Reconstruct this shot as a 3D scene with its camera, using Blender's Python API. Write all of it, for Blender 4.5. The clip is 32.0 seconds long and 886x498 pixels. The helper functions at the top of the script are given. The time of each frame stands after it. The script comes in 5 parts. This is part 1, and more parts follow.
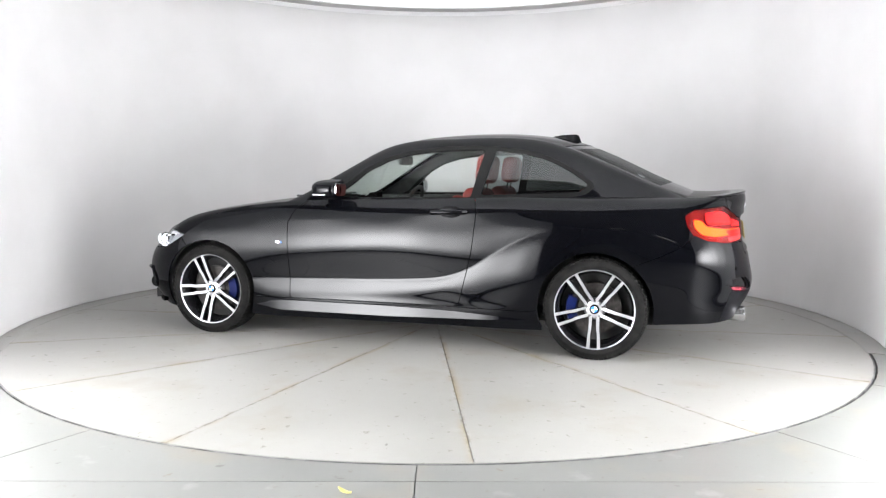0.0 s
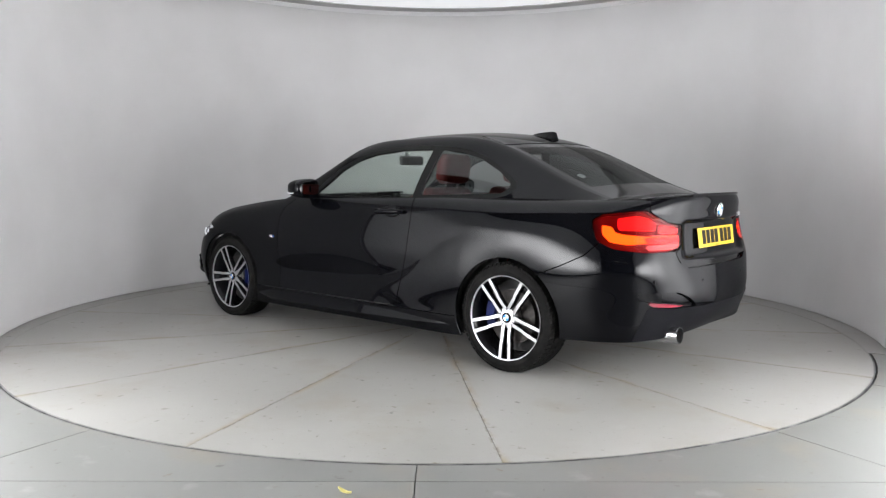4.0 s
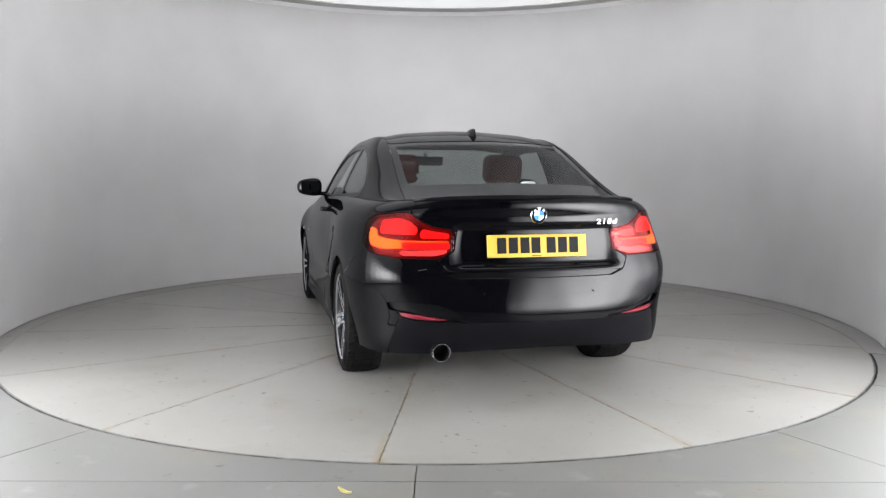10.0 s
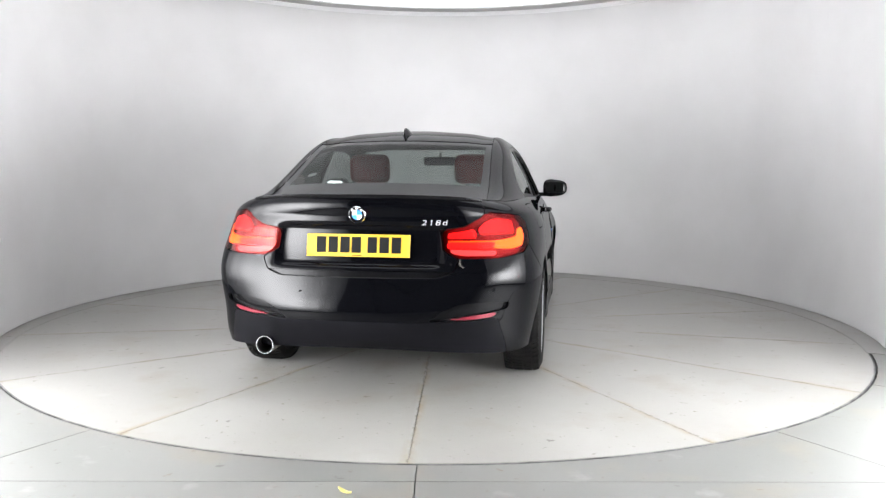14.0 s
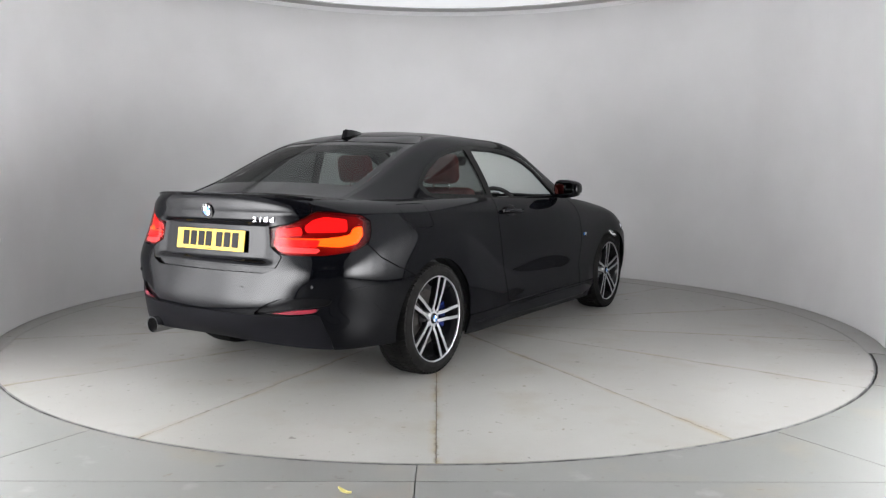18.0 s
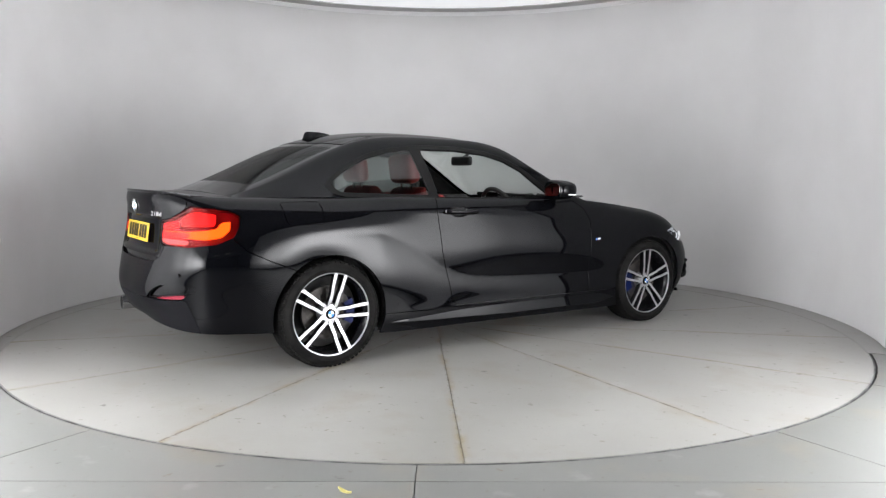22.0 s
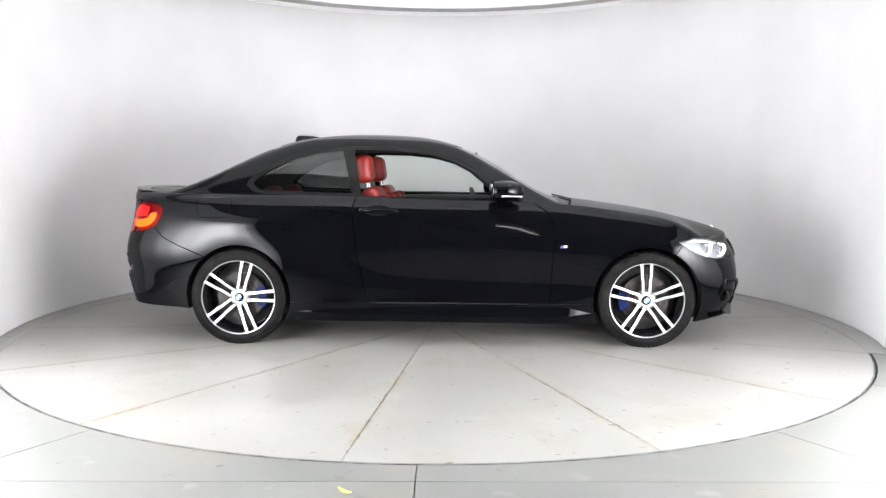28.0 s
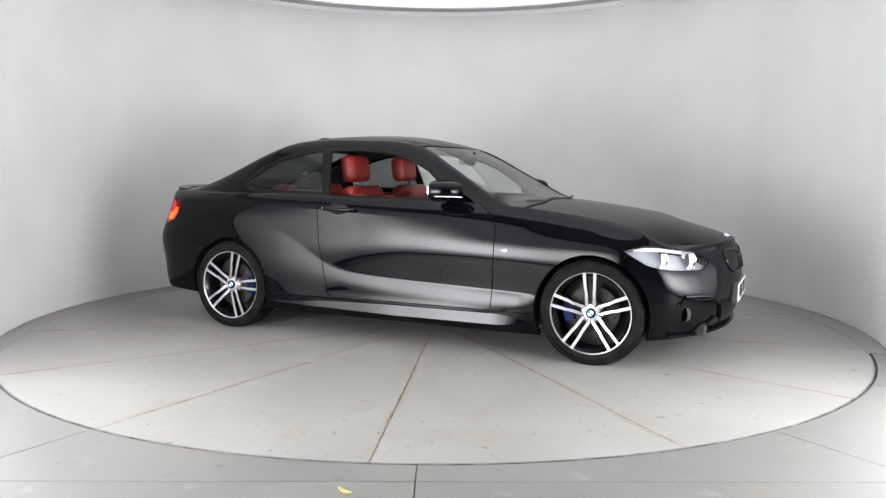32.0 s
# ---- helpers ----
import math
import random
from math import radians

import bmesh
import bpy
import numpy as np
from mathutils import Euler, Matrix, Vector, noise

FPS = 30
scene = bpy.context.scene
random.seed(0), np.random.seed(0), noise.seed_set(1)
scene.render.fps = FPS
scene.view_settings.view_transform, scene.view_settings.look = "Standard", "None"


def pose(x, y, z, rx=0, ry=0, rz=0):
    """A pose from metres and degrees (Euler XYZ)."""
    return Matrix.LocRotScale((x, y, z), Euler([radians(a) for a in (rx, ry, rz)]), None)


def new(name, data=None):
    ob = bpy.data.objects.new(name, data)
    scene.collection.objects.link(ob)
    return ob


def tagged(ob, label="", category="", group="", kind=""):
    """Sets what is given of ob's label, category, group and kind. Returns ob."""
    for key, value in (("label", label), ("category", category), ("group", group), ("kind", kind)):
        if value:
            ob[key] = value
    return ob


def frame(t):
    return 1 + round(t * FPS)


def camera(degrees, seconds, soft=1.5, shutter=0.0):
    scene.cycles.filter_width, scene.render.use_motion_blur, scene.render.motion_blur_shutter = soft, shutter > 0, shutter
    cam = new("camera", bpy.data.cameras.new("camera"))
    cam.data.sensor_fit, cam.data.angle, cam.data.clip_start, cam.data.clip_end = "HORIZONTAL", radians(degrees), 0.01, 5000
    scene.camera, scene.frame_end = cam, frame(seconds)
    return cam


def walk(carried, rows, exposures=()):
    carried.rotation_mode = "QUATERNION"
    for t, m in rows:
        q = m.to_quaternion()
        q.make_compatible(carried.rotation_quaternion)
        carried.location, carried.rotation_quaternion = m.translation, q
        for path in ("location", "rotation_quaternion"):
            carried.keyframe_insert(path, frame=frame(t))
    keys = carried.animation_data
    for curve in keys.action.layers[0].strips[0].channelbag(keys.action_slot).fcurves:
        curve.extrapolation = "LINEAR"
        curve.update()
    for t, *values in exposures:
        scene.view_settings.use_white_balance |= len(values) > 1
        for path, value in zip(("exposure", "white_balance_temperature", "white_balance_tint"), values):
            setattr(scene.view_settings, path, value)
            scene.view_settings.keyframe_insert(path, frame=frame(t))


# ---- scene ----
# ---------------------------------------------------------------- camera
cam = camera(58.87, 32.0, soft=1.3)
CAM_POSE = (Matrix.Translation((0, -5.947, 1.142)) @ pose(0, 0, 0, 0, 0, -0.464)
            @ pose(0, 0, 0, 90 - 5.576) @ pose(0, 0, 0, 0, 0, 0.262))
EXPOSURES = [(0.0, 0.32), (1.0, 0.08), (2.0, -0.26), (3.0, -0.39), (6.0, -0.40), (8.0, -0.46), (9.0, -0.44), (10.0, -0.36), (11.0, -0.06), (12.0, 0.15), (13.0, 0.23), (14.0, 0.19),
             (15.5, -0.16), (17.0, -0.38), (20.0, -0.34), (24.0, -0.38), (25.0, -0.20), (26.0, 0.06), (27.5, 0.28), (29.0, 0.42), (30.0, 0.38), (31.0, 0.05), (32.0, -0.14)]
walk(cam, [(0.0, CAM_POSE), (32.0, CAM_POSE)], EXPOSURES)

# the platform's turn: degrees per second, and when the car points straight away from the camera
TURN_RATE, TURN_ZERO = 5.876, 12.351
CAR_X, CAR_Y = 0.061, 0.021          # the car's mid-wheelbase on the platform
TABLE_R = 2.956                      # platform radius
WALL_C, WALL_R = (0.02, 0.13), 3.10  # round studio wall
ROOM_H = 2.97
WEDGE_TURN = radians(7.5)

# ---------------------------------------------------------------- world and light
world = bpy.data.worlds.new("world")
scene.world = world
world.use_nodes = True
world.node_tree.nodes["Background"].inputs["Color"].default_value = (0.02, 0.02, 0.022, 1)
world.node_tree.nodes["Background"].inputs["Strength"].default_value = 0.3
PANEL_GLOW, PANEL_LENGTH = 46.0, 5.270
CEILING_GLOW = 0.56


# ---------------------------------------------------------------- materials
def material(name, colour, rough=0.5, metal=0.0, spec=0.5, coat=0.0, coat_rough=0.03):
    m = bpy.data.materials.new(name)
    m.use_nodes = True
    b = m.node_tree.nodes["Principled BSDF"]
    b.inputs["Base Color"].default_value = (*colour, 1)
    b.inputs["Roughness"].default_value = rough
    b.inputs["Metallic"].default_value = metal
    b.inputs["Specular IOR Level"].default_value = spec
    b.inputs["Coat Weight"].default_value = coat
    b.inputs["Coat Roughness"].default_value = coat_rough
    return m


def node(m, kind, **values):
    n = m.node_tree.nodes.new(kind)
    for key, value in values.items():
        n.inputs[key].default_value = value
    return n


def wire(m, a, out, b, inp):
    m.node_tree.links.new(a.outputs[out], b.inputs[inp])


def noisy(m, c1, c2, scale, detail=6.0, low=0.35, high=0.65, rough=None, bump=0.0, bump_scale=None, dist=0.002):
    """Object-space noise between two colours, with optional roughness range and fine relief."""
    b = m.node_tree.nodes["Principled BSDF"]
    co = node(m, "ShaderNodeTexCoord")
    n = node(m, "ShaderNodeTexNoise", Scale=scale, Detail=detail)
    wire(m, co, "Object", n, "Vector")
    r = m.node_tree.nodes.new("ShaderNodeValToRGB")
    r.color_ramp.elements[0].position, r.color_ramp.elements[1].position = low, high
    r.color_ramp.elements[0].color, r.color_ramp.elements[1].color = (*c1, 1), (*c2, 1)
    wire(m, n, "Fac", r, "Fac")
    wire(m, r, "Color", b, "Base Color")
    if rough:
        q = node(m, "ShaderNodeMapRange")
        q.inputs["To Min"].default_value, q.inputs["To Max"].default_value = rough
        wire(m, n, "Fac", q, "Value")
        wire(m, q, "Result", b, "Roughness")
    if bump:
        f = node(m, "ShaderNodeTexNoise", Scale=bump_scale or scale * 8, Detail=4.0)
        wire(m, co, "Object", f, "Vector")
        u = node(m, "ShaderNodeBump", Strength=bump, Distance=dist)
        wire(m, f, "Fac", u, "Height")
        wire(m, u, "Normal", b, "Normal")
    return m


def glow(name, colour, strength):
    m = material(name, colour, 0.5)
    b = m.node_tree.nodes["Principled BSDF"]
    b.inputs["Emission Color"].default_value = (*colour, 1)
    b.inputs["Emission Strength"].default_value = strength
    return m


def glass(name, tint, gloss=0.05, rough=0.0, edge=0.90):
    """Thin sheet: tinted see-through whose gloss grows at grazing angles."""
    m = bpy.data.materials.new(name)
    m.use_nodes = True
    t = m.node_tree
    t.nodes.remove(t.nodes["Principled BSDF"])
    a = t.nodes.new("ShaderNodeBsdfTransparent")
    a.inputs["Color"].default_value = (*tint, 1)
    g = t.nodes.new("ShaderNodeBsdfGlossy")
    g.inputs["Roughness"].default_value = rough
    f = t.nodes.new("ShaderNodeLayerWeight")
    f.inputs["Blend"].default_value = 0.5
    p = t.nodes.new("ShaderNodeMath")
    p.operation = "POWER"
    p.inputs[1].default_value = 5.0
    t.links.new(f.outputs["Facing"], p.inputs[0])
    q = t.nodes.new("ShaderNodeMath")
    q.operation = "MULTIPLY_ADD"
    q.inputs[1].default_value, q.inputs[2].default_value = edge, gloss
    t.links.new(p.outputs["Value"], q.inputs[0])
    mix = t.nodes.new("ShaderNodeMixShader")
    t.links.new(q.outputs["Value"], mix.inputs["Fac"])
    t.links.new(a.outputs["BSDF"], mix.inputs[1])
    t.links.new(g.outputs["BSDF"], mix.inputs[2])
    t.links.new(mix.outputs["Shader"], t.nodes["Material Output"].inputs["Surface"])
    return m


PAINT = material("black_metallic_paint", (0.0014, 0.0015, 0.0021), 0.30, 0.0, 0.0, 0.56, 0.025)
PAINT.node_tree.nodes["Principled BSDF"].inputs["Coat IOR"].default_value = 1.34
GLOSS_BLACK = material("gloss_black_trim", (0.004, 0.004, 0.0045), 0.08, 0.0, 0.12)
PLASTIC = noisy(material("matt_black_plastic", (0.02, 0.02, 0.02), 0.6), (0.016, 0.016, 0.017), (0.03, 0.03, 0.031), 30, bump=0.15, bump_scale=600)
VALANCE = noisy(material("satin_dark_grey_plastic", (0.022, 0.022, 0.025), 0.42, 0.0, 0.05), (0.0034, 0.0034, 0.0042), (0.0050, 0.0050, 0.0062), 9, bump=0.05, bump_scale=500)
INTAKE = material("intake_mesh_plastic", (0.035, 0.035, 0.037), 0.35)
# the headlamp housing's own glow stands in for lamp light on its silvering
GLOWING_SILVER = glow("glowing_silvered_lamp_interior", (0.24, 0.25, 0.27), 0.12)
RUBBER = noisy(material("tyre_rubber", (0.025, 0.025, 0.025), 0.80, 0.0, 0.05), (0.005, 0.005, 0.005), (0.011, 0.0105, 0.010), 12, bump=0.2, bump_scale=300)
SEAL = material("window_rubber_seal", (0.005, 0.005, 0.005), 0.30, 0.0, 0.1)
RIM_BLACK = material("rim_black_lacquer", (0.008, 0.008, 0.009), 0.2, 0.0, 0.2)
RIM_SILVER = material("rim_machined_aluminium", (0.40, 0.40, 0.41), 0.36, 0.85)
DISC = noisy(material("brake_disc_steel", (0.45, 0.44, 0.43), 0.5, 0.3, 0.2), (0.022, 0.020, 0.019), (0.045, 0.040, 0.037), 40)
CALIPER = material("blue_caliper_lacquer", (0.0015, 0.006, 0.050), 0.35, 0.0, 0.12)
LETTER_SILVER = material("satin_silver_lettering", (0.50, 0.50, 0.52), 0.35, 0.4)
REVERSE_LENS = material("cloudy_clear_lens", (0.75, 0.55, 0.55), 0.25)
DARK_CHROME = material("dark_chrome", (0.30, 0.30, 0.31), 0.15, 1.0)
MIRROR_GLASS = material("mirror_glass", (0.34, 0.36, 0.36), 0.03, 1.0)
PIPE_STEEL = material("polished_pipe_steel", (0.42, 0.42, 0.43), 0.22, 1.0)
CHROME = material("chrome", (0.85, 0.85, 0.86), 0.08, 1.0)
DARK = material("underbody_black", (0.010, 0.010, 0.010), 0.8)
LEATHER = noisy(material("red_leather", (0.30, 0.02, 0.014), 0.45), (0.185, 0.011, 0.008), (0.27, 0.018, 0.013), 8, bump=0.25, bump_scale=500, dist=0.001)
DASH = noisy(material("black_soft_trim", (0.02, 0.02, 0.02), 0.65), (0.015, 0.015, 0.015), (0.028, 0.028, 0.028), 20, bump=0.2, bump_scale=700)
GLASS_CLEAR = glass("side_window_glass", (0.80, 0.86, 0.83), 0.03)
GLASS_REAR = glass("tinted_rear_glass", (0.25, 0.27, 0.265), 0.008, 0.0, 0.40)
GLASS_QUARTER = glass("tinted_quarter_glass", (0.20, 0.22, 0.215), 0.04)
GLASS_FRONT = glass("windscreen_glass", (0.82, 0.88, 0.85))
LENS_CLEAR = glass("clear_lens", (0.95, 0.96, 0.97))
LENS_RED = glass("red_lamp_lens", (0.90, 0.24, 0.24), 0.015)
RED_BODY = material("red_lamp_housing", (0.10, 0.008, 0.014), 0.35)
LAMP_GLOW = glow("lit_tail_light_bar", (1.0, 0.20, 0.010), 2.8)
_co, _sep, _abs, _ramp = node(LAMP_GLOW, "ShaderNodeTexCoord"), node(LAMP_GLOW, "ShaderNodeSeparateXYZ"), node(LAMP_GLOW, "ShaderNodeMath"), node(LAMP_GLOW, "ShaderNodeValToRGB")
_abs.operation = "ABSOLUTE"
_ramp.color_ramp.elements[0].position, _ramp.color_ramp.elements[1].position = 0.38, 0.62
_ramp.color_ramp.elements[0].color, _ramp.color_ramp.elements[1].color = (0.85, 0.035, 0.020, 1), (1.0, 0.40, 0.020, 1)
wire(LAMP_GLOW, _co, "Object", _sep, "Vector")
wire(LAMP_GLOW, _sep, "Y", _abs, 0)
wire(LAMP_GLOW, _abs, "Value", _ramp, "Fac")
wire(LAMP_GLOW, _ramp, "Color", LAMP_GLOW.node_tree.nodes["Principled BSDF"], "Emission Color")
LAMP_RED = glow("lit_red_lamp", (0.95, 0.06, 0.06), 0.26)
LAMP_BROW = glow("lit_lamp_brow", (0.40, 0.41, 0.42), 0.5)
HEAD_GLOW = glow("lit_daytime_light", (0.95, 0.97, 1.0), 0.9)
REFLECTOR = material("red_reflector", (0.15, 0.012, 0.022), 0.2)
YELLOW = material("yellow_plate", (0.43, 0.28, 0.018), 0.4, 0.0, 0.3)
WHITE_PLATE = material("white_plate", (0.8, 0.8, 0.78), 0.35)
INK = material("black_lettering", (0.004, 0.004, 0.004), 0.5, 0.0, 0.1)
BLUE = material("blue_enamel", (0.05, 0.22, 0.62), 0.2)
LEAF = noisy(material("dry_yellow_leaf", (0.55, 0.5, 0.15), 0.6), (0.45, 0.40, 0.12), (0.62, 0.56, 0.22), 60)
WHITE = material("white_enamel", (0.82, 0.82, 0.82), 0.25)


def soft_panel(name):
    """A diffuser with a shaped glow: brightest mid-length, fading to both ends, foot and top."""
    m = glow(name, (0.97, 0.975, 1.0), PANEL_GLOW)
    b = m.node_tree.nodes["Principled BSDF"]
    co = node(m, "ShaderNodeTexCoord")
    sep = m.node_tree.nodes.new("ShaderNodeSeparateXYZ")
    wire(m, co, "Object", sep, "Vector")
    along = node(m, "ShaderNodeMapRange")
    along.inputs["From Max"].default_value = PANEL_LENGTH
    wire(m, sep, "X", along, "Value")
    ramp = m.node_tree.nodes.new("ShaderNodeValToRGB")
    ramp.color_ramp.interpolation = "EASE"
    ramp.color_ramp.elements[0].color = (0.022, 0.022, 0.022, 1)
    ramp.color_ramp.elements[1].color = (0.0, 0.0, 0.0, 1)
    for at, value in ((0.10, 0.08), (0.22, 0.32), (0.34, 0.72), (0.48, 1.0), (0.60, 1.0), (0.76, 0.50), (0.90, 0.13)):
        e = ramp.color_ramp.elements.new(at)
        e.color = (value, value, value, 1)
    wire(m, along, "Result", ramp, "Fac")
    last = ramp.outputs["Color"]
    for at, to, v0, v1 in ((0.10, 0.70, 0.08, 1.0), (0.95, 1.75, PANEL_GLOW, 0.03 * PANEL_GLOW)):
        fade = node(m, "ShaderNodeMapRange")
        fade.interpolation_type = "SMOOTHSTEP"
        for key, value in (("From Min", at), ("From Max", to), ("To Min", v0), ("To Max", v1)):
            fade.inputs[key].default_value = value
        wire(m, sep, "Z", fade, "Value")
        times = node(m, "ShaderNodeMath")
        times.operation = "MULTIPLY"
        m.node_tree.links.new(last, times.inputs[0])
        m.node_tree.links.new(fade.outputs["Result"], times.inputs[1])
        last = times.outputs["Value"]
    wire(m, times, "Value", b, "Emission Strength")
    return m


LIGHT_PANEL = soft_panel("lit_diffuser_panel")
# even glow of the disc added overhead as fill
FILL_CEILING = glow("ceiling_fill_glow", (0.97, 0.98, 1.0), CEILING_GLOW)
STRIP_GLOW = glow("lit_strip_diffuser", (1.0, 0.95, 0.86), 14.0)
WALL_PAINT = noisy(material("white_studio_paint", (0.78, 0.78, 0.78), 0.55), (0.525, 0.518, 0.518), (0.565, 0.558, 0.558), 1.3, bump=0.08, bump_scale=60)
CEILING_PAINT = noisy(material("off_white_ceiling", (0.62, 0.60, 0.57), 0.7), (0.36, 0.355, 0.35), (0.40, 0.395, 0.39), 1.0)
TRIM_PAINT = material("white_trim_paint", (0.66, 0.66, 0.66), 0.4)
HALL_PAINT = noisy(material("dark_hall_paint", (0.05, 0.05, 0.052), 0.8), (0.018, 0.018, 0.019), (0.03, 0.03, 0.031), 1.0)
STEEL = noisy(material("worn_steel_edge", (0.12, 0.12, 0.12), 0.5, 0.6), (0.06, 0.06, 0.06), (0.2, 0.2, 0.2), 9)
RUST = noisy(material("rusty_joint", (0.10, 0.07, 0.04), 0.9), (0.03, 0.027, 0.024), (0.10, 0.075, 0.042), 5)


def concrete(name, dark, light, wedge=False):
    """Painted concrete: soft cloudy patches, streaks, brown spots and scuffs."""
    m = material(name, (0.5, 0.49, 0.47), 0.5)
    t = m.node_tree
    b = t.nodes["Principled BSDF"]
    co = node(m, "ShaderNodeTexCoord")
    info = t.nodes.new("ShaderNodeObjectInfo")
    shift = t.nodes.new("ShaderNodeVectorMath")
    shift.operation = "MULTIPLY_ADD"
    shift.inputs[1].default_value = (37.0, 53.0, 11.0)
    t.links.new(info.outputs["Random"], shift.inputs[0])
    t.links.new(co.outputs["Object"], shift.inputs[2])
    base = node(m, "ShaderNodeTexNoise", Scale=1.6, Detail=7.0, Roughness=0.62)
    ramp = t.nodes.new("ShaderNodeValToRGB")
    ramp.color_ramp.elements[0].position, ramp.color_ramp.elements[1].position = 0.3, 0.72
    ramp.color_ramp.elements[0].color, ramp.color_ramp.elements[1].color = (*dark, 1), (*light, 1)
    wire(m, shift, "Vector", base, "Vector")
    wire(m, base, "Fac", ramp, "Fac")
    last = ramp
    # yellow-brown dirt, dark spots, pale scrapes
    for scale, low, high, colour, amount in ((2.6, 0.54, 0.80, (0.165, 0.142, 0.100, 1), 0.6), (22.0, 0.66, 0.72, (0.085, 0.072, 0.054, 1), 0.7),
                                             (5.0, 0.64, 0.76, (0.255, 0.252, 0.245, 1), 0.35), (60.0, 0.69, 0.74, (0.055, 0.050, 0.045, 1), 0.6)):
        n = node(m, "ShaderNodeTexNoise", Scale=scale, Detail=5.0, Roughness=0.55)
        wire(m, shift, "Vector", n, "Vector")
        q = node(m, "ShaderNodeMapRange")
        q.inputs["From Min"].default_value, q.inputs["From Max"].default_value, q.inputs["To Max"].default_value = low, high, amount
        wire(m, n, "Fac", q, "Value")
        mix = t.nodes.new("ShaderNodeMix")
        mix.data_type = "RGBA"
        t.links.new(q.outputs["Result"], mix.inputs[0])
        t.links.new(last.outputs["Color" if last is ramp else 2], mix.inputs[6])
        mix.inputs[7].default_value = colour
        last = mix
    # loose chips and crumbs: small uneven dark specks
    warp = node(m, "ShaderNodeTexNoise", Scale=30.0, Detail=2.0)
    wire(m, shift, "Vector", warp, "Vector")
    for scale, size, colour in ((3.2, 0.040, (0.065, 0.060, 0.054, 1)), (5.5, 0.050, (0.10, 0.076, 0.048, 1)), (8.0, 0.030, (0.050, 0.048, 0.044, 1))):
        jog = t.nodes.new("ShaderNodeVectorMath")
        jog.operation = "MULTIPLY_ADD"
        jog.inputs[1].default_value = (0.06, 0.06, 0.0)
        wire(m, warp, "Color", jog, 0)
        wire(m, shift, "Vector", jog, 2)
        cells = node(m, "ShaderNodeTexVoronoi", Scale=scale)
        wire(m, jog, "Vector", cells, "Vector")
        q = node(m, "ShaderNodeMapRange")
        for key, value in (("From Min", size), ("From Max", size * 1.5), ("To Min", 0.8), ("To Max", 0.0)):
            q.inputs[key].default_value = value
        wire(m, cells, "Distance", q, "Value")
        mix = t.nodes.new("ShaderNodeMix")
        mix.data_type = "RGBA"
        t.links.new(q.outputs["Result"], mix.inputs[0])
        t.links.new(last.outputs[2], mix.inputs[6])
        mix.inputs[7].default_value = colour
        last = mix
    if wedge:
        # rusty dirt gathered along the two straight edges of a wedge
        half = math.pi / 14
        sep = t.nodes.new("ShaderNodeSeparateXYZ")
        wire(m, co, "Object", sep, "Vector")

        def calc(op, a, b2):
            k = t.nodes.new("ShaderNodeMath")
            k.operation = op
            for i, v in enumerate((a, b2)):
                if isinstance(v, float):
                    k.inputs[i].default_value = v
                elif v is not None:
                    t.links.new(v, k.inputs[i])
            return k.outputs["Value"]
        away = calc("SUBTRACT", calc("MULTIPLY", sep.outputs["X"], math.sin(half)), calc("MULTIPLY", calc("ABSOLUTE", sep.outputs["Y"], None), math.cos(half)))
        for scale, width, low, high, colour, amount in ((3.0, 0.040, 0.48, 0.62, (0.165, 0.120, 0.050, 1), 0.8), (16.0, 0.014, 0.50, 0.60, (0.070, 0.050, 0.026, 1), 0.9), (7.0, 0.09, 0.64, 0.72, (0.095, 0.073, 0.045, 1), 0.7)):
            n = node(m, "ShaderNodeTexNoise", Scale=scale, Detail=6.0, Roughness=0.6)
            wire(m, shift, "Vector", n, "Vector")
            near = node(m, "ShaderNodeMapRange")
            for key, value in (("From Min", 0.0), ("From Max", width), ("To Min", 1.0), ("To Max", 0.0)):
                near.inputs[key].default_value = value
            t.links.new(away, near.inputs["Value"])
            spot = node(m, "ShaderNodeMapRange")
            for key, value in (("From Min", low), ("From Max", high), ("To Max", amount)):
                spot.inputs[key].default_value = value
            wire(m, n, "Fac", spot, "Value")
            mix = t.nodes.new("ShaderNodeMix")
            mix.data_type = "RGBA"
            t.links.new(calc("MULTIPLY", near.outputs["Result"], spot.outputs["Result"]), mix.inputs[0])
            t.links.new(last.outputs[2], mix.inputs[6])
            mix.inputs[7].default_value = colour
            last = mix
    t.links.new(last.outputs[2], b.inputs["Base Color"])
    q = node(m, "ShaderNodeMapRange")
    q.inputs["To Min"].default_value, q.inputs["To Max"].default_value = 0.28, 0.55
    wire(m, base, "Fac", q, "Value")
    wire(m, q, "Result", b, "Roughness")
    f = node(m, "ShaderNodeTexNoise", Scale=90.0, Detail=4.0)
    wire(m, shift, "Vector", f, "Vector")
    u = node(m, "ShaderNodeBump", Strength=0.12, Distance=0.002)
    wire(m, f, "Fac", u, "Height")
    wire(m, u, "Normal", b, "Normal")
    return m


CONCRETE = concrete("painted_concrete", (0.104, 0.105, 0.100), (0.140, 0.141, 0.134))
COVER_CONCRETE = concrete("rim_concrete", (0.185, 0.181, 0.170), (0.243, 0.238, 0.225))
WEDGE_CONCRETE = concrete("platform_concrete", (0.185, 0.181, 0.170), (0.243, 0.238, 0.225), True)


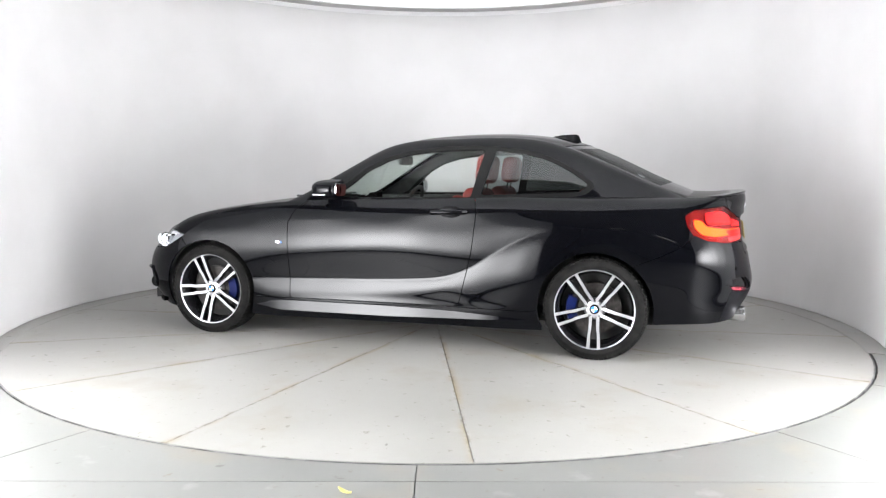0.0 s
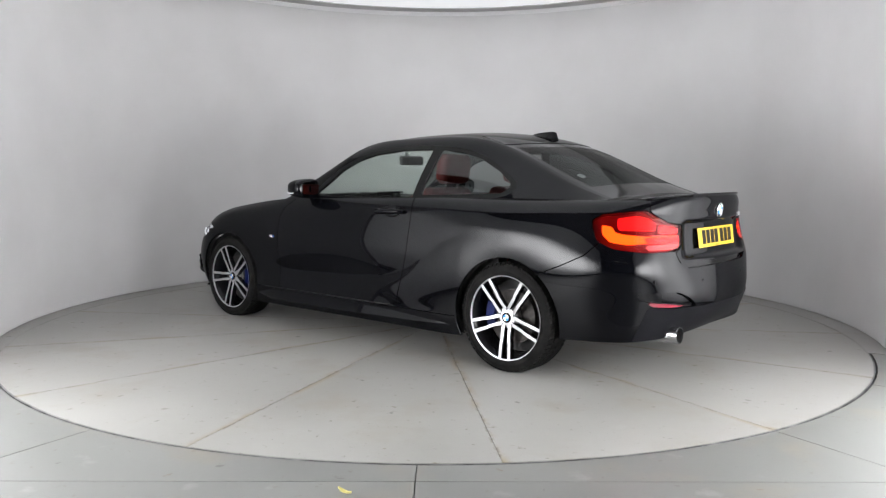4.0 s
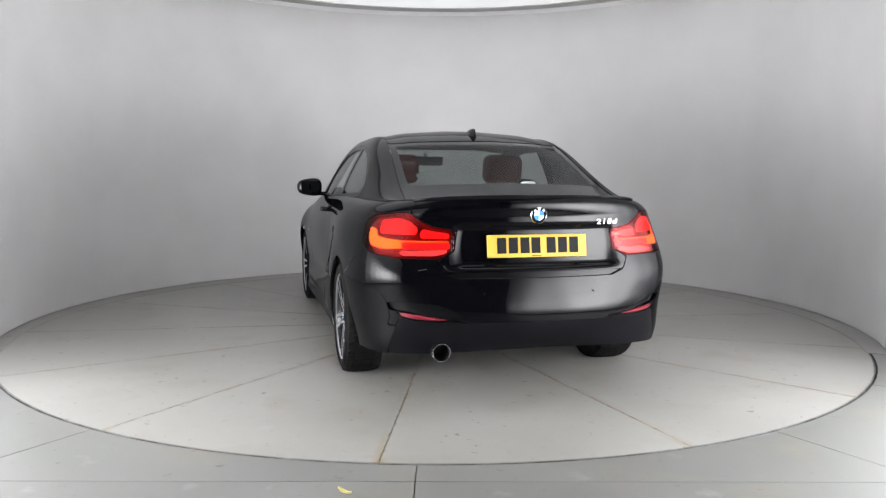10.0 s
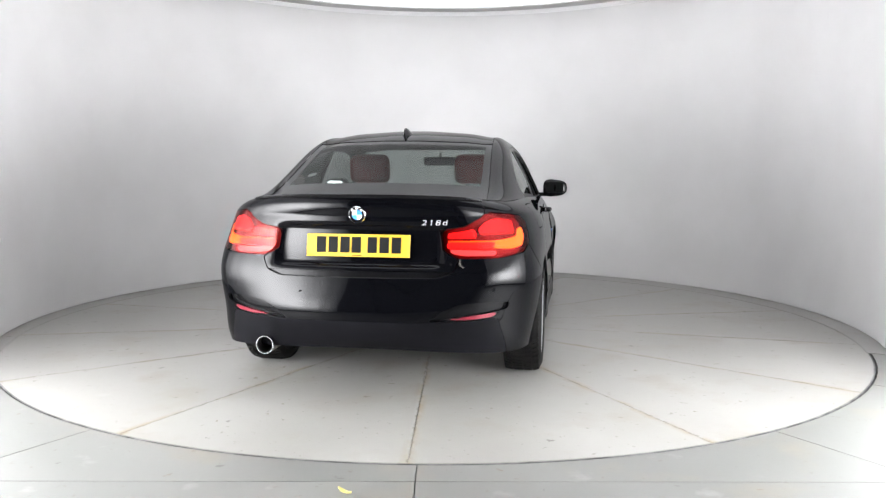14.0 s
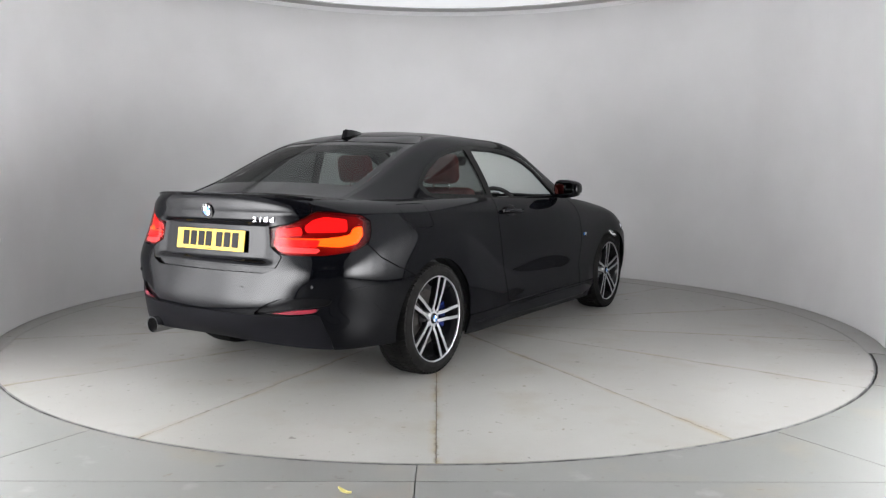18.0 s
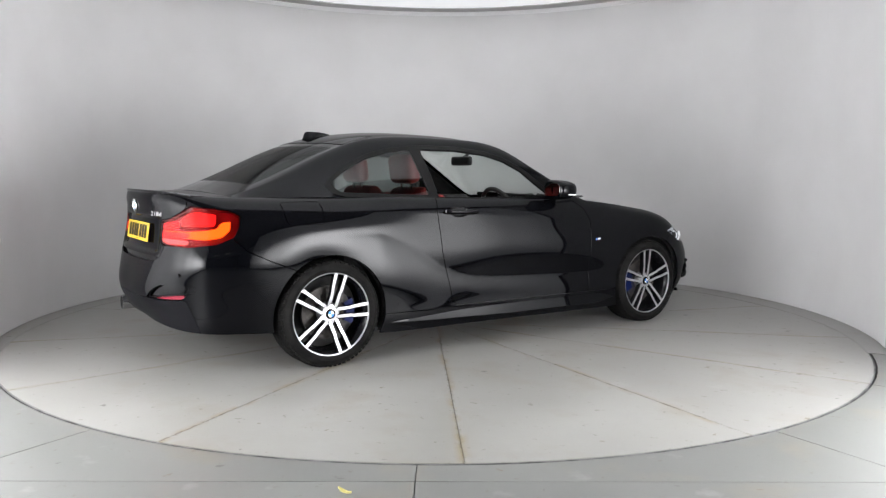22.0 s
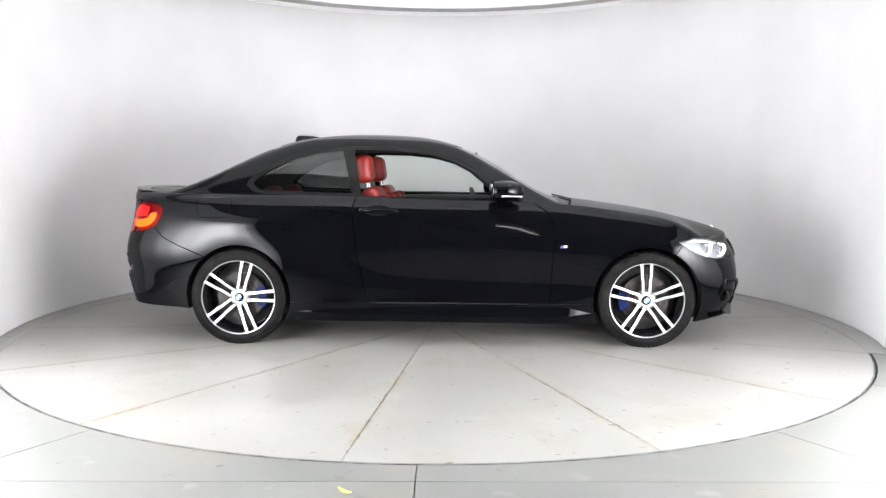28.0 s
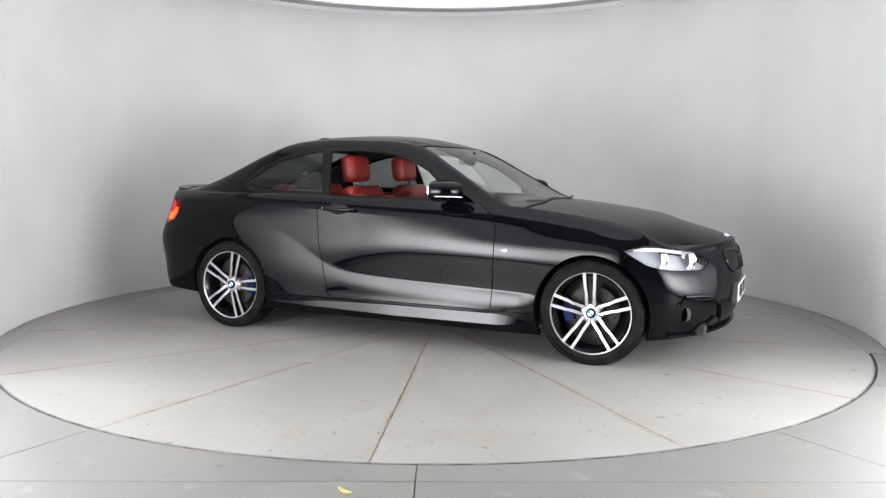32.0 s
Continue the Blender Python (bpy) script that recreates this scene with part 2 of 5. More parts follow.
# ---------------------------------------------------------------- mesh helpers
def mesh_object(name, bm, mat, parent=None, label="", smooth=False, kind=""):
    me = bpy.data.meshes.new(name)
    bm.normal_update()
    bm.to_mesh(me)
    bm.free()
    for m in (mat if isinstance(mat, (list, tuple)) else (mat,)):
        me.materials.append(m)
    if smooth:
        me.polygons.foreach_set("use_smooth", [True] * len(me.polygons))
        me.set_sharp_from_angle(angle=radians(32))
    ob = new(name, me)
    if parent:
        ob.parent = parent
    return tagged(ob, label, kind=kind)


def part(name, bm, mat, parent, label="", smooth=False):
    return mesh_object(name, bm, mat, parent, label, smooth)


def box(bm, x0, x1, y0, y1, z0, z1, m=None):
    r = bmesh.ops.create_cube(bm, size=1.0)["verts"]
    for v in r:
        v.co = Vector(((x0 + x1) / 2 + v.co.x * (x1 - x0), (y0 + y1) / 2 + v.co.y * (y1 - y0), (z0 + z1) / 2 + v.co.z * (z1 - z0)))
        if m:
            v.co = m @ v.co
    return r


def bevelled(bm, width, segments=2):
    bmesh.ops.bevel(bm, geom=bm.edges[:], offset=width, segments=segments, affect="EDGES", profile=0.5, clamp_overlap=True)
    return bm


def lathe(bm, profile, steps=48, m=None, mat=0, full=2 * math.pi, start=0.0):
    """Turn a profile of (radius, y) round the y axis."""
    rings = []
    closed = abs(full - 2 * math.pi) < 1e-6
    for k in range(steps if closed else steps + 1):
        a = start + full * k / steps
        ring = []
        for r, y in profile:
            p = Vector((r * math.cos(a), y, r * math.sin(a)))
            ring.append(bm.verts.new(m @ p if m else p))
        rings.append(ring)
    for k in range(steps):
        a, b = rings[k], rings[(k + 1) % len(rings)]
        for i in range(len(profile) - 1):
            f = bm.faces.new((a[i], a[i + 1], b[i + 1], b[i]))
            f.material_index = mat
    return rings


def tube(bm, points, radius, sides=8, m=None):
    """A round bar along points."""
    rings = []
    pts = [Vector(p) for p in points]
    for i, p in enumerate(pts):
        d = (pts[min(i + 1, len(pts) - 1)] - pts[max(i - 1, 0)]).normalized()
        up = Vector((0, 0, 1)) if abs(d.z) < 0.9 else Vector((1, 0, 0))
        a = d.cross(up).normalized()
        b = d.cross(a)
        ring = []
        for k in range(sides):
            t = 2 * math.pi * k / sides
            q = p + radius * (math.cos(t) * a + math.sin(t) * b)
            ring.append(bm.verts.new(m @ q if m else q))
        rings.append(ring)
    for a, b in zip(rings, rings[1:]):
        for k in range(sides):
            bm.faces.new((a[k], a[(k + 1) % sides], b[(k + 1) % sides], b[k]))
    bm.faces.new(rings[0][::-1])
    bm.faces.new(rings[-1])


# ---------------------------------------------------------------- the studio
def wall_point(a, r, z):
    return (WALL_C[0] + r * math.cos(a), WALL_C[1] + r * math.sin(a), z)


def arc_slab(name, a0, a1, r0, r1, z0, z1, mat, steps=96):
    bm = bmesh.new()
    rows = []
    for k in range(steps + 1):
        a = a0 + (a1 - a0) * k / steps
        rows.append([bm.verts.new(wall_point(a, r, z)) for r, z in ((r0, z0), (r1, z0), (r1, z1), (r0, z1))])
    for p, q in zip(rows, rows[1:]):
        for i in range(4):
            bm.faces.new((p[i], q[i], q[(i + 1) % 4], p[(i + 1) % 4]))
    bm.faces.new(rows[0])
    bm.faces.new(rows[-1][::-1])
    bmesh.ops.recalc_face_normals(bm, faces=bm.faces[:])
    return mesh_object(name, bm, mat, smooth=True)


WALL_A0, WALL_A1 = radians(-19.6), radians(199.6)


def build_studio():
    tagged(arc_slab("wall_round", WALL_A0, WALL_A1, WALL_R, WALL_R + 0.12, 0.010, 3.2, WALL_PAINT, 160), "smooth white painted round studio wall", "wall", kind="structure")
    tagged(arc_slab("trim", WALL_A0, WALL_A1, WALL_R - 0.018, WALL_R - 0.002, 2.915, 2.966, TRIM_PAINT, 160), "thin white trim strip under the ceiling", "trim", kind="structure")
    # ceiling over the booth and the hall behind the camera
    bm = bmesh.new()
    box(bm, -4.2, 4.2, -11.0, 4.2, ROOM_H, ROOM_H + 0.15)
    tagged(mesh_object("ceiling", bm, HALL_PAINT), "dark painted flat studio ceiling", "ceiling", kind="structure")
    tagged(arc_slab("ceiling_border", WALL_A0, WALL_A1, 2.84, WALL_R - 0.02, ROOM_H - 0.012, ROOM_H - 0.003, CEILING_PAINT, 120), "off-white border of the ceiling along the wall", "ceiling", kind="structure")
    # glowing disc added over the whole platform, standing in for overhead bounce light
    lamp = new("ceiling_fill")
    lamp.location = (WALL_C[0], WALL_C[1], ROOM_H)
    tagged(lamp, "wide round glowing fill disc added under the ceiling", "ceiling light")
    turn = Matrix(((1, 0, 0, 0), (0, 0, -1, 0), (0, 1, 0, 0), (0, 0, 0, 1)))
    bm = bmesh.new()
    lathe(bm, [(0.0, -0.020), (2.80, -0.020), (2.81, -0.012), (2.81, -0.004)], 96, turn)
    bmesh.ops.recalc_face_normals(bm, faces=bm.faces[:])
    part("diffuser", bm, FILL_CEILING, lamp)
    bm = bmesh.new()
    lathe(bm, [(2.812, -0.003), (2.812, -0.026), (2.835, -0.026), (2.835, -0.003)], 96, turn)
    bmesh.ops.recalc_face_normals(bm, faces=bm.faces[:])
    part("frame", bm, TRIM_PAINT, lamp)
    # hall walls
    for name, (x0, x1, y0, y1) in {"wall_west": (-4.2, -4.05, -11.0, 4.2), "wall_east": (4.05, 4.2, -11.0, 4.2), "wall_south": (-4.2, 4.2, -11.15, -11.0)}.items():
        bm = bmesh.new()
        box(bm, x0, x1, y0, y1, 0.0, ROOM_H - 0.004)
        tagged(mesh_object(name, bm, HALL_PAINT), "dark grey painted plain hall wall", "wall", kind="structure")
    # ground: dark bed under everything, then the surrounding slabs with a round hole
    bm = bmesh.new()
    box(bm, -4.2, 4.2, -11.1, 4.2, -0.12, -0.06)
    tagged(mesh_object("ground", bm, DARK), "dark bed below the studio floor", "ground", kind="structure")
    floor = new("floor")
    tagged(floor, "worn pale grey painted concrete floor", "floor", kind="structure")
    front, g = -3.13, 0.0022

    def reach(a):
        """Distance from the platform's middle to the outer edge of the ring of slabs."""
        c, d = math.cos(a), math.sin(a)
        r = 4.2 / max(abs(c), 1e-6)
        return min(r, (-front if d < 0 else 4.2) / max(abs(d), 1e-6))

    def sector(a0, a1):
        bm = bmesh.new()
        n = 48
        R = TABLE_R + 0.014
        ins, out = [], []
        for k in range(n + 1):
            a = a0 + (a1 - a0) * k / n
            side = Vector((-math.sin(a), math.cos(a), 0)) * (g if k == 0 else -g if k == n else 0)
            d = Vector((math.cos(a), math.sin(a), 0))
            ins.append(bm.verts.new(d * R + side))
            out.append(bm.verts.new(d * reach(a) + side))
        for k in range(n):
            bm.faces.new((ins[k], out[k], out[k + 1], ins[k + 1]))
        grown = bmesh.ops.extrude_face_region(bm, geom=bm.faces[:])["geom"]
        for v in grown:
            if isinstance(v, bmesh.types.BMVert):
                v.co.z -= 0.06
        bmesh.ops.recalc_face_normals(bm, faces=bm.faces[:])
        mesh_object("slab", bm, CONCRETE, floor)

    corner = math.atan2(-front, 4.2)
    stops = [radians(a) for a in (-143.3, -121.0, -91.42, -59.3, -36.7, 10, 43, 90, 135, 180, 216.7)]
    for a0, a1 in zip(stops, stops[1:]):
        sector(a0, a1)
    for x0, x1 in ((-4.2, -0.077 - g), (-0.077 + g, 4.2)):
        bm = bmesh.new()
        box(bm, x0, x1, -11.0, front - 2 * g, -0.06, 0.0)
        mesh_object("slab", bm, CONCRETE, floor)
    # thin screed from the round wall over the rear edge of the platform
    bm = bmesh.new()
    rows = []
    for k in range(121):
        a = radians(-20.5) + radians(221) * k / 120
        d = Vector((math.cos(a), math.sin(a), 0))
        c = Vector((WALL_C[0], WALL_C[1], 0))
        far = d.dot(c) + math.sqrt((WALL_R + 0.03) ** 2 - c.dot(c) + d.dot(c) ** 2)
        rows.append([bm.verts.new(d * r + Vector((0, 0, z))) for r, z in ((2.944, 0.0015), (2.944, 0.0030), (2.952, 0.0042), (far, 0.0045), (far, 0.0015))])
    for p, q in zip(rows, rows[1:]):
        for i in range(5):
            bm.faces.new((p[i], q[i], q[(i + 1) % 5], p[(i + 1) % 5]))
    bm.faces.new(rows[0])
    bm.faces.new(rows[-1][::-1])
    bmesh.ops.recalc_face_normals(bm, faces=bm.faces[:])
    mesh_object("rim_screed", bm, COVER_CONCRETE, floor)
    # lit panels flanking the opening
    for s in (-1, 1):
        stand = new("light_panel")
        tagged(stand, "tall white lit diffuser panel in a dark frame", "studio light", group="light panels")
        a, b = Vector((s * 2.955, -0.95, 0)), Vector((s * 2.50, -6.20, 0))
        d = (b - a).normalized()
        n = Vector((-d.y, d.x, 0))
        if n.dot(-a) < 0:
            n = -n
        M = Matrix(((d.x, n.x, 0, a.x), (d.y, n.y, 0, a.y), (0, 0, 1, 0), (0, 0, 0, 1)))
        L = (b - a).length
        bm = bmesh.new()
        box(bm, 0.004, L - 0.03, 0.0, 0.02, 0.06, 2.90)
        ob = part("diffuser", bm, LIGHT_PANEL, stand)
        ob.matrix_basis = M
        bm = bmesh.new()
        box(bm, 0.0, L, -0.10, -0.004, 0.0, 2.93, M)
        part("housing", bm, HALL_PAINT, stand)
    # strip lamps hanging in the hall behind the camera
    for x in (-1.0, 1.0):
        lamp = new("strip_lamp")
        lamp.location = (x, -8.6, ROOM_H)
        tagged(lamp, "short lit strip lamp hung under the ceiling", "strip light", group="strip lamps")
        bm = bmesh.new()
        box(bm, -0.40, 0.40, -0.07, 0.07, -0.07, -0.004)
        part("housing", bevelled(bm, 0.012, 2), TRIM_PAINT, lamp)
        bm = bmesh.new()
        box(bm, -0.38, 0.38, -0.05, 0.05, -0.095, -0.072)
        part("diffuser", bevelled(bm, 0.008, 2), STRIP_GLOW, lamp)
    return floor


def turntable():
    table = new("turntable")
    tagged(table, "round turning platform of pale worn concrete wedges", "turntable")
    bm = bmesh.new()
    lathe(bm, [(0.0, -0.05), (TABLE_R, -0.05), (TABLE_R, -0.012), (0.0, -0.012)], 128, Matrix(((1, 0, 0, 0), (0, 0, -1, 0), (0, 1, 0, 0), (0, 0, 0, 1))))
    bmesh.ops.recalc_face_normals(bm, faces=bm.faces[:])
    part("bed", bm, RUST, table, "rust-brown bed showing in the joints")
    bm = bmesh.new()
    lathe(bm, [(TABLE_R - 0.004, -0.05), (TABLE_R + 0.003, -0.05), (TABLE_R + 0.003, -0.001), (TABLE_R - 0.004, -0.001), (TABLE_R - 0.004, -0.05)], 160, Matrix(((1, 0, 0, 0), (0, 0, -1, 0), (0, 1, 0, 0), (0, 0, 0, 1))))
    bmesh.ops.recalc_face_normals(bm, faces=bm.faces[:])
    part("edge_ring", bm, STEEL, table, "dark steel edge ring")
    # fourteen wedges
    n = 14
    step = 2 * math.pi / n
    bm = bmesh.new()
    gap = 0.0014
    arc = 14
    half = step / 2
    outer = []
    for k in range(arc + 1):
        a = -half + step * k / arc
        outer.append(Vector(((TABLE_R - 0.006) * math.cos(a), (TABLE_R - 0.006) * math.sin(a), 0)))
    tip = gap / math.sin(half)
    outer[0] += Vector((math.sin(half), math.cos(half), 0)) * gap
    outer[-1] += Vector((math.sin(half), -math.cos(half), 0)) * gap
    pts = [Vector((tip, 0, 0))] + outer
    f = bm.faces.new([bm.verts.new(p) for p in pts])
    bmesh.ops.triangulate(bm, faces=[f])
    gm = bmesh.ops.extrude_face_region(bm, geom=bm.faces[:])["geom"]
    for v in gm:
        if isinstance(v, bmesh.types.BMVert):
            v.co.z -= 0.02
    bmesh.ops.recalc_face_normals(bm, faces=bm.faces[:])
    first = part("slab", bm, WEDGE_CONCRETE, table)
    first.rotation_euler.z = WEDGE_TURN + half
    for k in range(1, n):
        o = new("slab", first.data)
        o.parent = table
        o.rotation_euler.z = WEDGE_TURN + half + k * step
    return table


# ---------------------------------------------------------------- the car's skin: smooth lines lofted into surfaces
def spline(knots, values, clamp=(None, None)):
    """C2 cubic through values at knots; clamp gives end slopes, None leaves the end natural. Returns a function of an array."""
    t, p = np.asarray(knots, float), np.asarray(values, float)
    n = len(t)
    h = np.diff(t)
    A, r = np.zeros((n, n)), np.zeros(p.shape)
    for i in range(1, n - 1):
        A[i, i - 1], A[i, i], A[i, i + 1] = h[i - 1], 2 * (h[i - 1] + h[i]), h[i]
        r[i] = 6 * ((p[i + 1] - p[i]) / h[i] - (p[i] - p[i - 1]) / h[i - 1])
    if clamp[0] is None:
        A[0, 0] = 1
    else:
        A[0, 0], A[0, 1] = 2 * h[0], h[0]
        r[0] = 6 * ((p[1] - p[0]) / h[0] - np.asarray(clamp[0], float))
    if clamp[1] is None:
        A[-1, -1] = 1
    else:
        A[-1, -1], A[-1, -2] = 2 * h[-1], h[-1]
        r[-1] = 6 * (np.asarray(clamp[1], float) - (p[-1] - p[-2]) / h[-1])
    m = np.linalg.solve(A, r)

    def f(x):
        x = np.asarray(x, float)
        i = np.clip(np.searchsorted(t, x) - 1, 0, n - 2)
        hh, a, b = h[i], t[i + 1] - x, x - t[i]
        if p.ndim > 1:
            hh, a, b = hh[..., None], a[..., None], b[..., None]
        return m[i] * a**3 / (6 * hh) + m[i + 1] * b**3 / (6 * hh) + (p[i] / hh - m[i] * hh / 6) * a + (p[i + 1] / hh - m[i + 1] * hh / 6) * b
    return f


# lines running round the car from the nose's middle to the tail's middle: (x, y, z), car space, left side
SILL = [(2.04, 0, 0.19), (1.975, 0.4, 0.18), (1.845, 0.67, 0.18), (1.7, 0.79, 0.17), (1.345, 0.83, 0.155), (0.75, 0.825, 0.15), (0, 0.825, 0.155), (-0.75, 0.825, 0.16), (-1.345, 0.835, 0.19), (-1.72, 0.825, 0.235), (-2.05, 0.73, 0.25), (-2.19, 0.42, 0.265), (-2.2, 0, 0.27)]
ROCKER = [(2.08, 0, 0.26), (2.015, 0.42, 0.25), (1.875, 0.71, 0.25), (1.7, 0.83, 0.245), (1.345, 0.855, 0.235), (0.75, 0.850, 0.235), (0, 0.850, 0.24), (-0.75, 0.850, 0.24), (-1.345, 0.842, 0.28), (-1.74, 0.838, 0.32), (-2.065, 0.74, 0.32), (-2.215, 0.42, 0.33), (-2.26, 0, 0.33)]
LOWER = [(2.105, 0, 0.36), (2.04, 0.45, 0.35), (1.885, 0.755, 0.35), (1.7, 0.855, 0.34), (1.345, 0.868, 0.32), (0.75, 0.850, 0.31), (0, 0.847, 0.315), (-0.75, 0.853, 0.315), (-1.345, 0.850, 0.36), (-1.76, 0.85, 0.41), (-2.075, 0.742, 0.42), (-2.250, 0.43, 0.43), (-2.290, 0, 0.43)]
HOLLOW = [(2.115, 0, 0.46), (2.05, 0.46, 0.45), (1.885, 0.772, 0.45), (1.7, 0.866, 0.45), (1.345, 0.875, 0.44), (0.75, 0.850, 0.435), (0, 0.846, 0.44), (-0.75, 0.857, 0.44), (-1.345, 0.864, 0.49), (-1.76, 0.862, 0.52), (-2.082, 0.755, 0.53), (-2.243, 0.44, 0.54), (-2.280, 0, 0.54)]
WIDEST = [(2.11, 0, 0.55), (2.035, 0.47, 0.545), (1.86, 0.772, 0.55), (1.69, 0.868, 0.57), (1.345, 0.879, 0.59), (0.75, 0.866, 0.6), (0, 0.862, 0.615), (-0.75, 0.86, 0.63), (-1.345, 0.874, 0.645), (-1.76, 0.864, 0.655), (-2.085, 0.762, 0.65), (-2.222, 0.45, 0.65), (-2.260, 0, 0.65)]
UPPER = [(2.092, 0, 0.64), (2, 0.47, 0.625), (1.82, 0.745, 0.635), (1.67, 0.85, 0.68), (1.345, 0.864, 0.725), (0.75, 0.852, 0.745), (0, 0.853, 0.775), (-0.75, 0.849, 0.81), (-1.345, 0.872, 0.82), (-1.75, 0.838, 0.82), (-2.045, 0.735, 0.8), (-2.195, 0.45, 0.79), (-2.236, 0, 0.79)]
CREASE = [(2.068, 0, 0.70), (1.96, 0.45, 0.68), (1.78, 0.705, 0.695), (1.64, 0.812, 0.745), (1.345, 0.835, 0.795), (0.75, 0.838, 0.815), (0, 0.841, 0.855), (-0.75, 0.838, 0.895), (-1.345, 0.836, 0.92), (-1.75, 0.8, 0.93), (-2.03, 0.69, 0.93), (-2.186, 0.42, 0.93), (-2.228, 0, 0.93)]
DECK = [(2.035, 0, 0.735), (1.93, 0.42, 0.717), (1.715, 0.645, 0.735), (1.6, 0.73, 0.800), (1.3, 0.755, 0.873), (0.75, 0.775, 0.938), (0, 0.78, 0.962), (-0.75, 0.768, 0.985), (-1.345, 0.745, 0.995), (-1.75, 0.7, 0.995), (-2.03, 0.61, 1), (-2.182, 0.4, 1.015), (-2.228, 0, 1.02)]
LINES = [SILL, ROCKER, LOWER, HOLLOW, WIDEST, UPPER, CREASE, DECK]
_mid = np.array(WIDEST)
S_KNOTS = np.concatenate([[0], np.cumsum(np.linalg.norm(np.diff(_mid[:, :2], axis=0), axis=1))])
S_END = S_KNOTS[-1]
FLAT_END = (0, 1, 0)
LINE_F = [spline(S_KNOTS, line, (FLAT_END, (0, -1, 0))) for line in LINES]
V_KNOTS = np.array([0, .10, .21, .33, .47, .63, .75, .88])
V_CREASE, V_END = V_KNOTS[6], V_KNOTS[7]


def skin(s, v):
    """Points of the body's side skin: s runs from nose to tail, v from the sill up to the deck edge."""
    s, v = np.broadcast_arrays(np.asarray(s, float), np.asarray(v, float))
    P = np.stack([f(s.ravel()) for f in LINE_F])          # line, point, xyz
    out = np.empty((s.size, 3))
    vv = v.ravel()
    key = {}
    for i, val in enumerate(vv):
        key.setdefault(round(float(val), 6), []).append(i)
    for val, idx in key.items():
        idx = np.array(idx)
        Q = P[:, idx]
        if val <= V_CREASE:
            out[idx] = spline(V_KNOTS[:7], Q[:7].reshape(7, -1))(np.array([val])).reshape(-1, 3)
        else:
            w = (val - V_CREASE) / (V_END - V_CREASE)
            bow = 4 * w * (1 - w) * 0.010
            e = Q[6] * (1 - w) + Q[7] * w
            d = LINE_F[6](s.ravel()[idx] + 0.01) - LINE_F[6](s.ravel()[idx] - 0.01)
            d /= np.linalg.norm(d[:, :2], axis=1, keepdims=True)
            out[idx] = e + bow * np.stack([d[:, 1] * 0.75, -d[:, 0] * 0.75, np.full(len(idx), 0.65)], 1)
    return out.reshape(*s.shape, 3)


def ease(x, a, b):
    t = np.clip((x - a) / (b - a), 0, 1)
    return t * t * (3 - 2 * t)


# the crisp line low on the flank where the surface turns up to the light, sweeping up ahead of the rear wheel
CATCH = spline([-1.02, -.90, -.75, -.60, -.45, -.20, 0.2, .60, .95], [.775, .735, .655, .560, .492, .452, .432, .418, .405])


def sculpt(P):
    """Push the flank out below and behind the catch line."""
    x, z = P[..., 0], P[..., 2]
    xx = np.clip(x, -1.02, .95)
    lean = (CATCH(xx + .01) - CATCH(xx - .01)) / .02
    away = (CATCH(xx) - z) / np.sqrt(1 + lean**2)
    aft = ease(-x, 0.35, 0.85)
    t = np.clip(away / (0.11 + 0.24 * aft), 0, 1)
    depth = (0.015 + 0.019 * aft) * np.clip((1.10 - x) / 0.2, 0, 1) * ease(x, -1.55, -1.0)
    out = P.copy()
    rise = (1 - aft) * t * (2 - t) + aft * t * (1.35 - 0.35 * t)
    out[..., 1] += depth * rise * (P[..., 1] > 0.6)
    return out


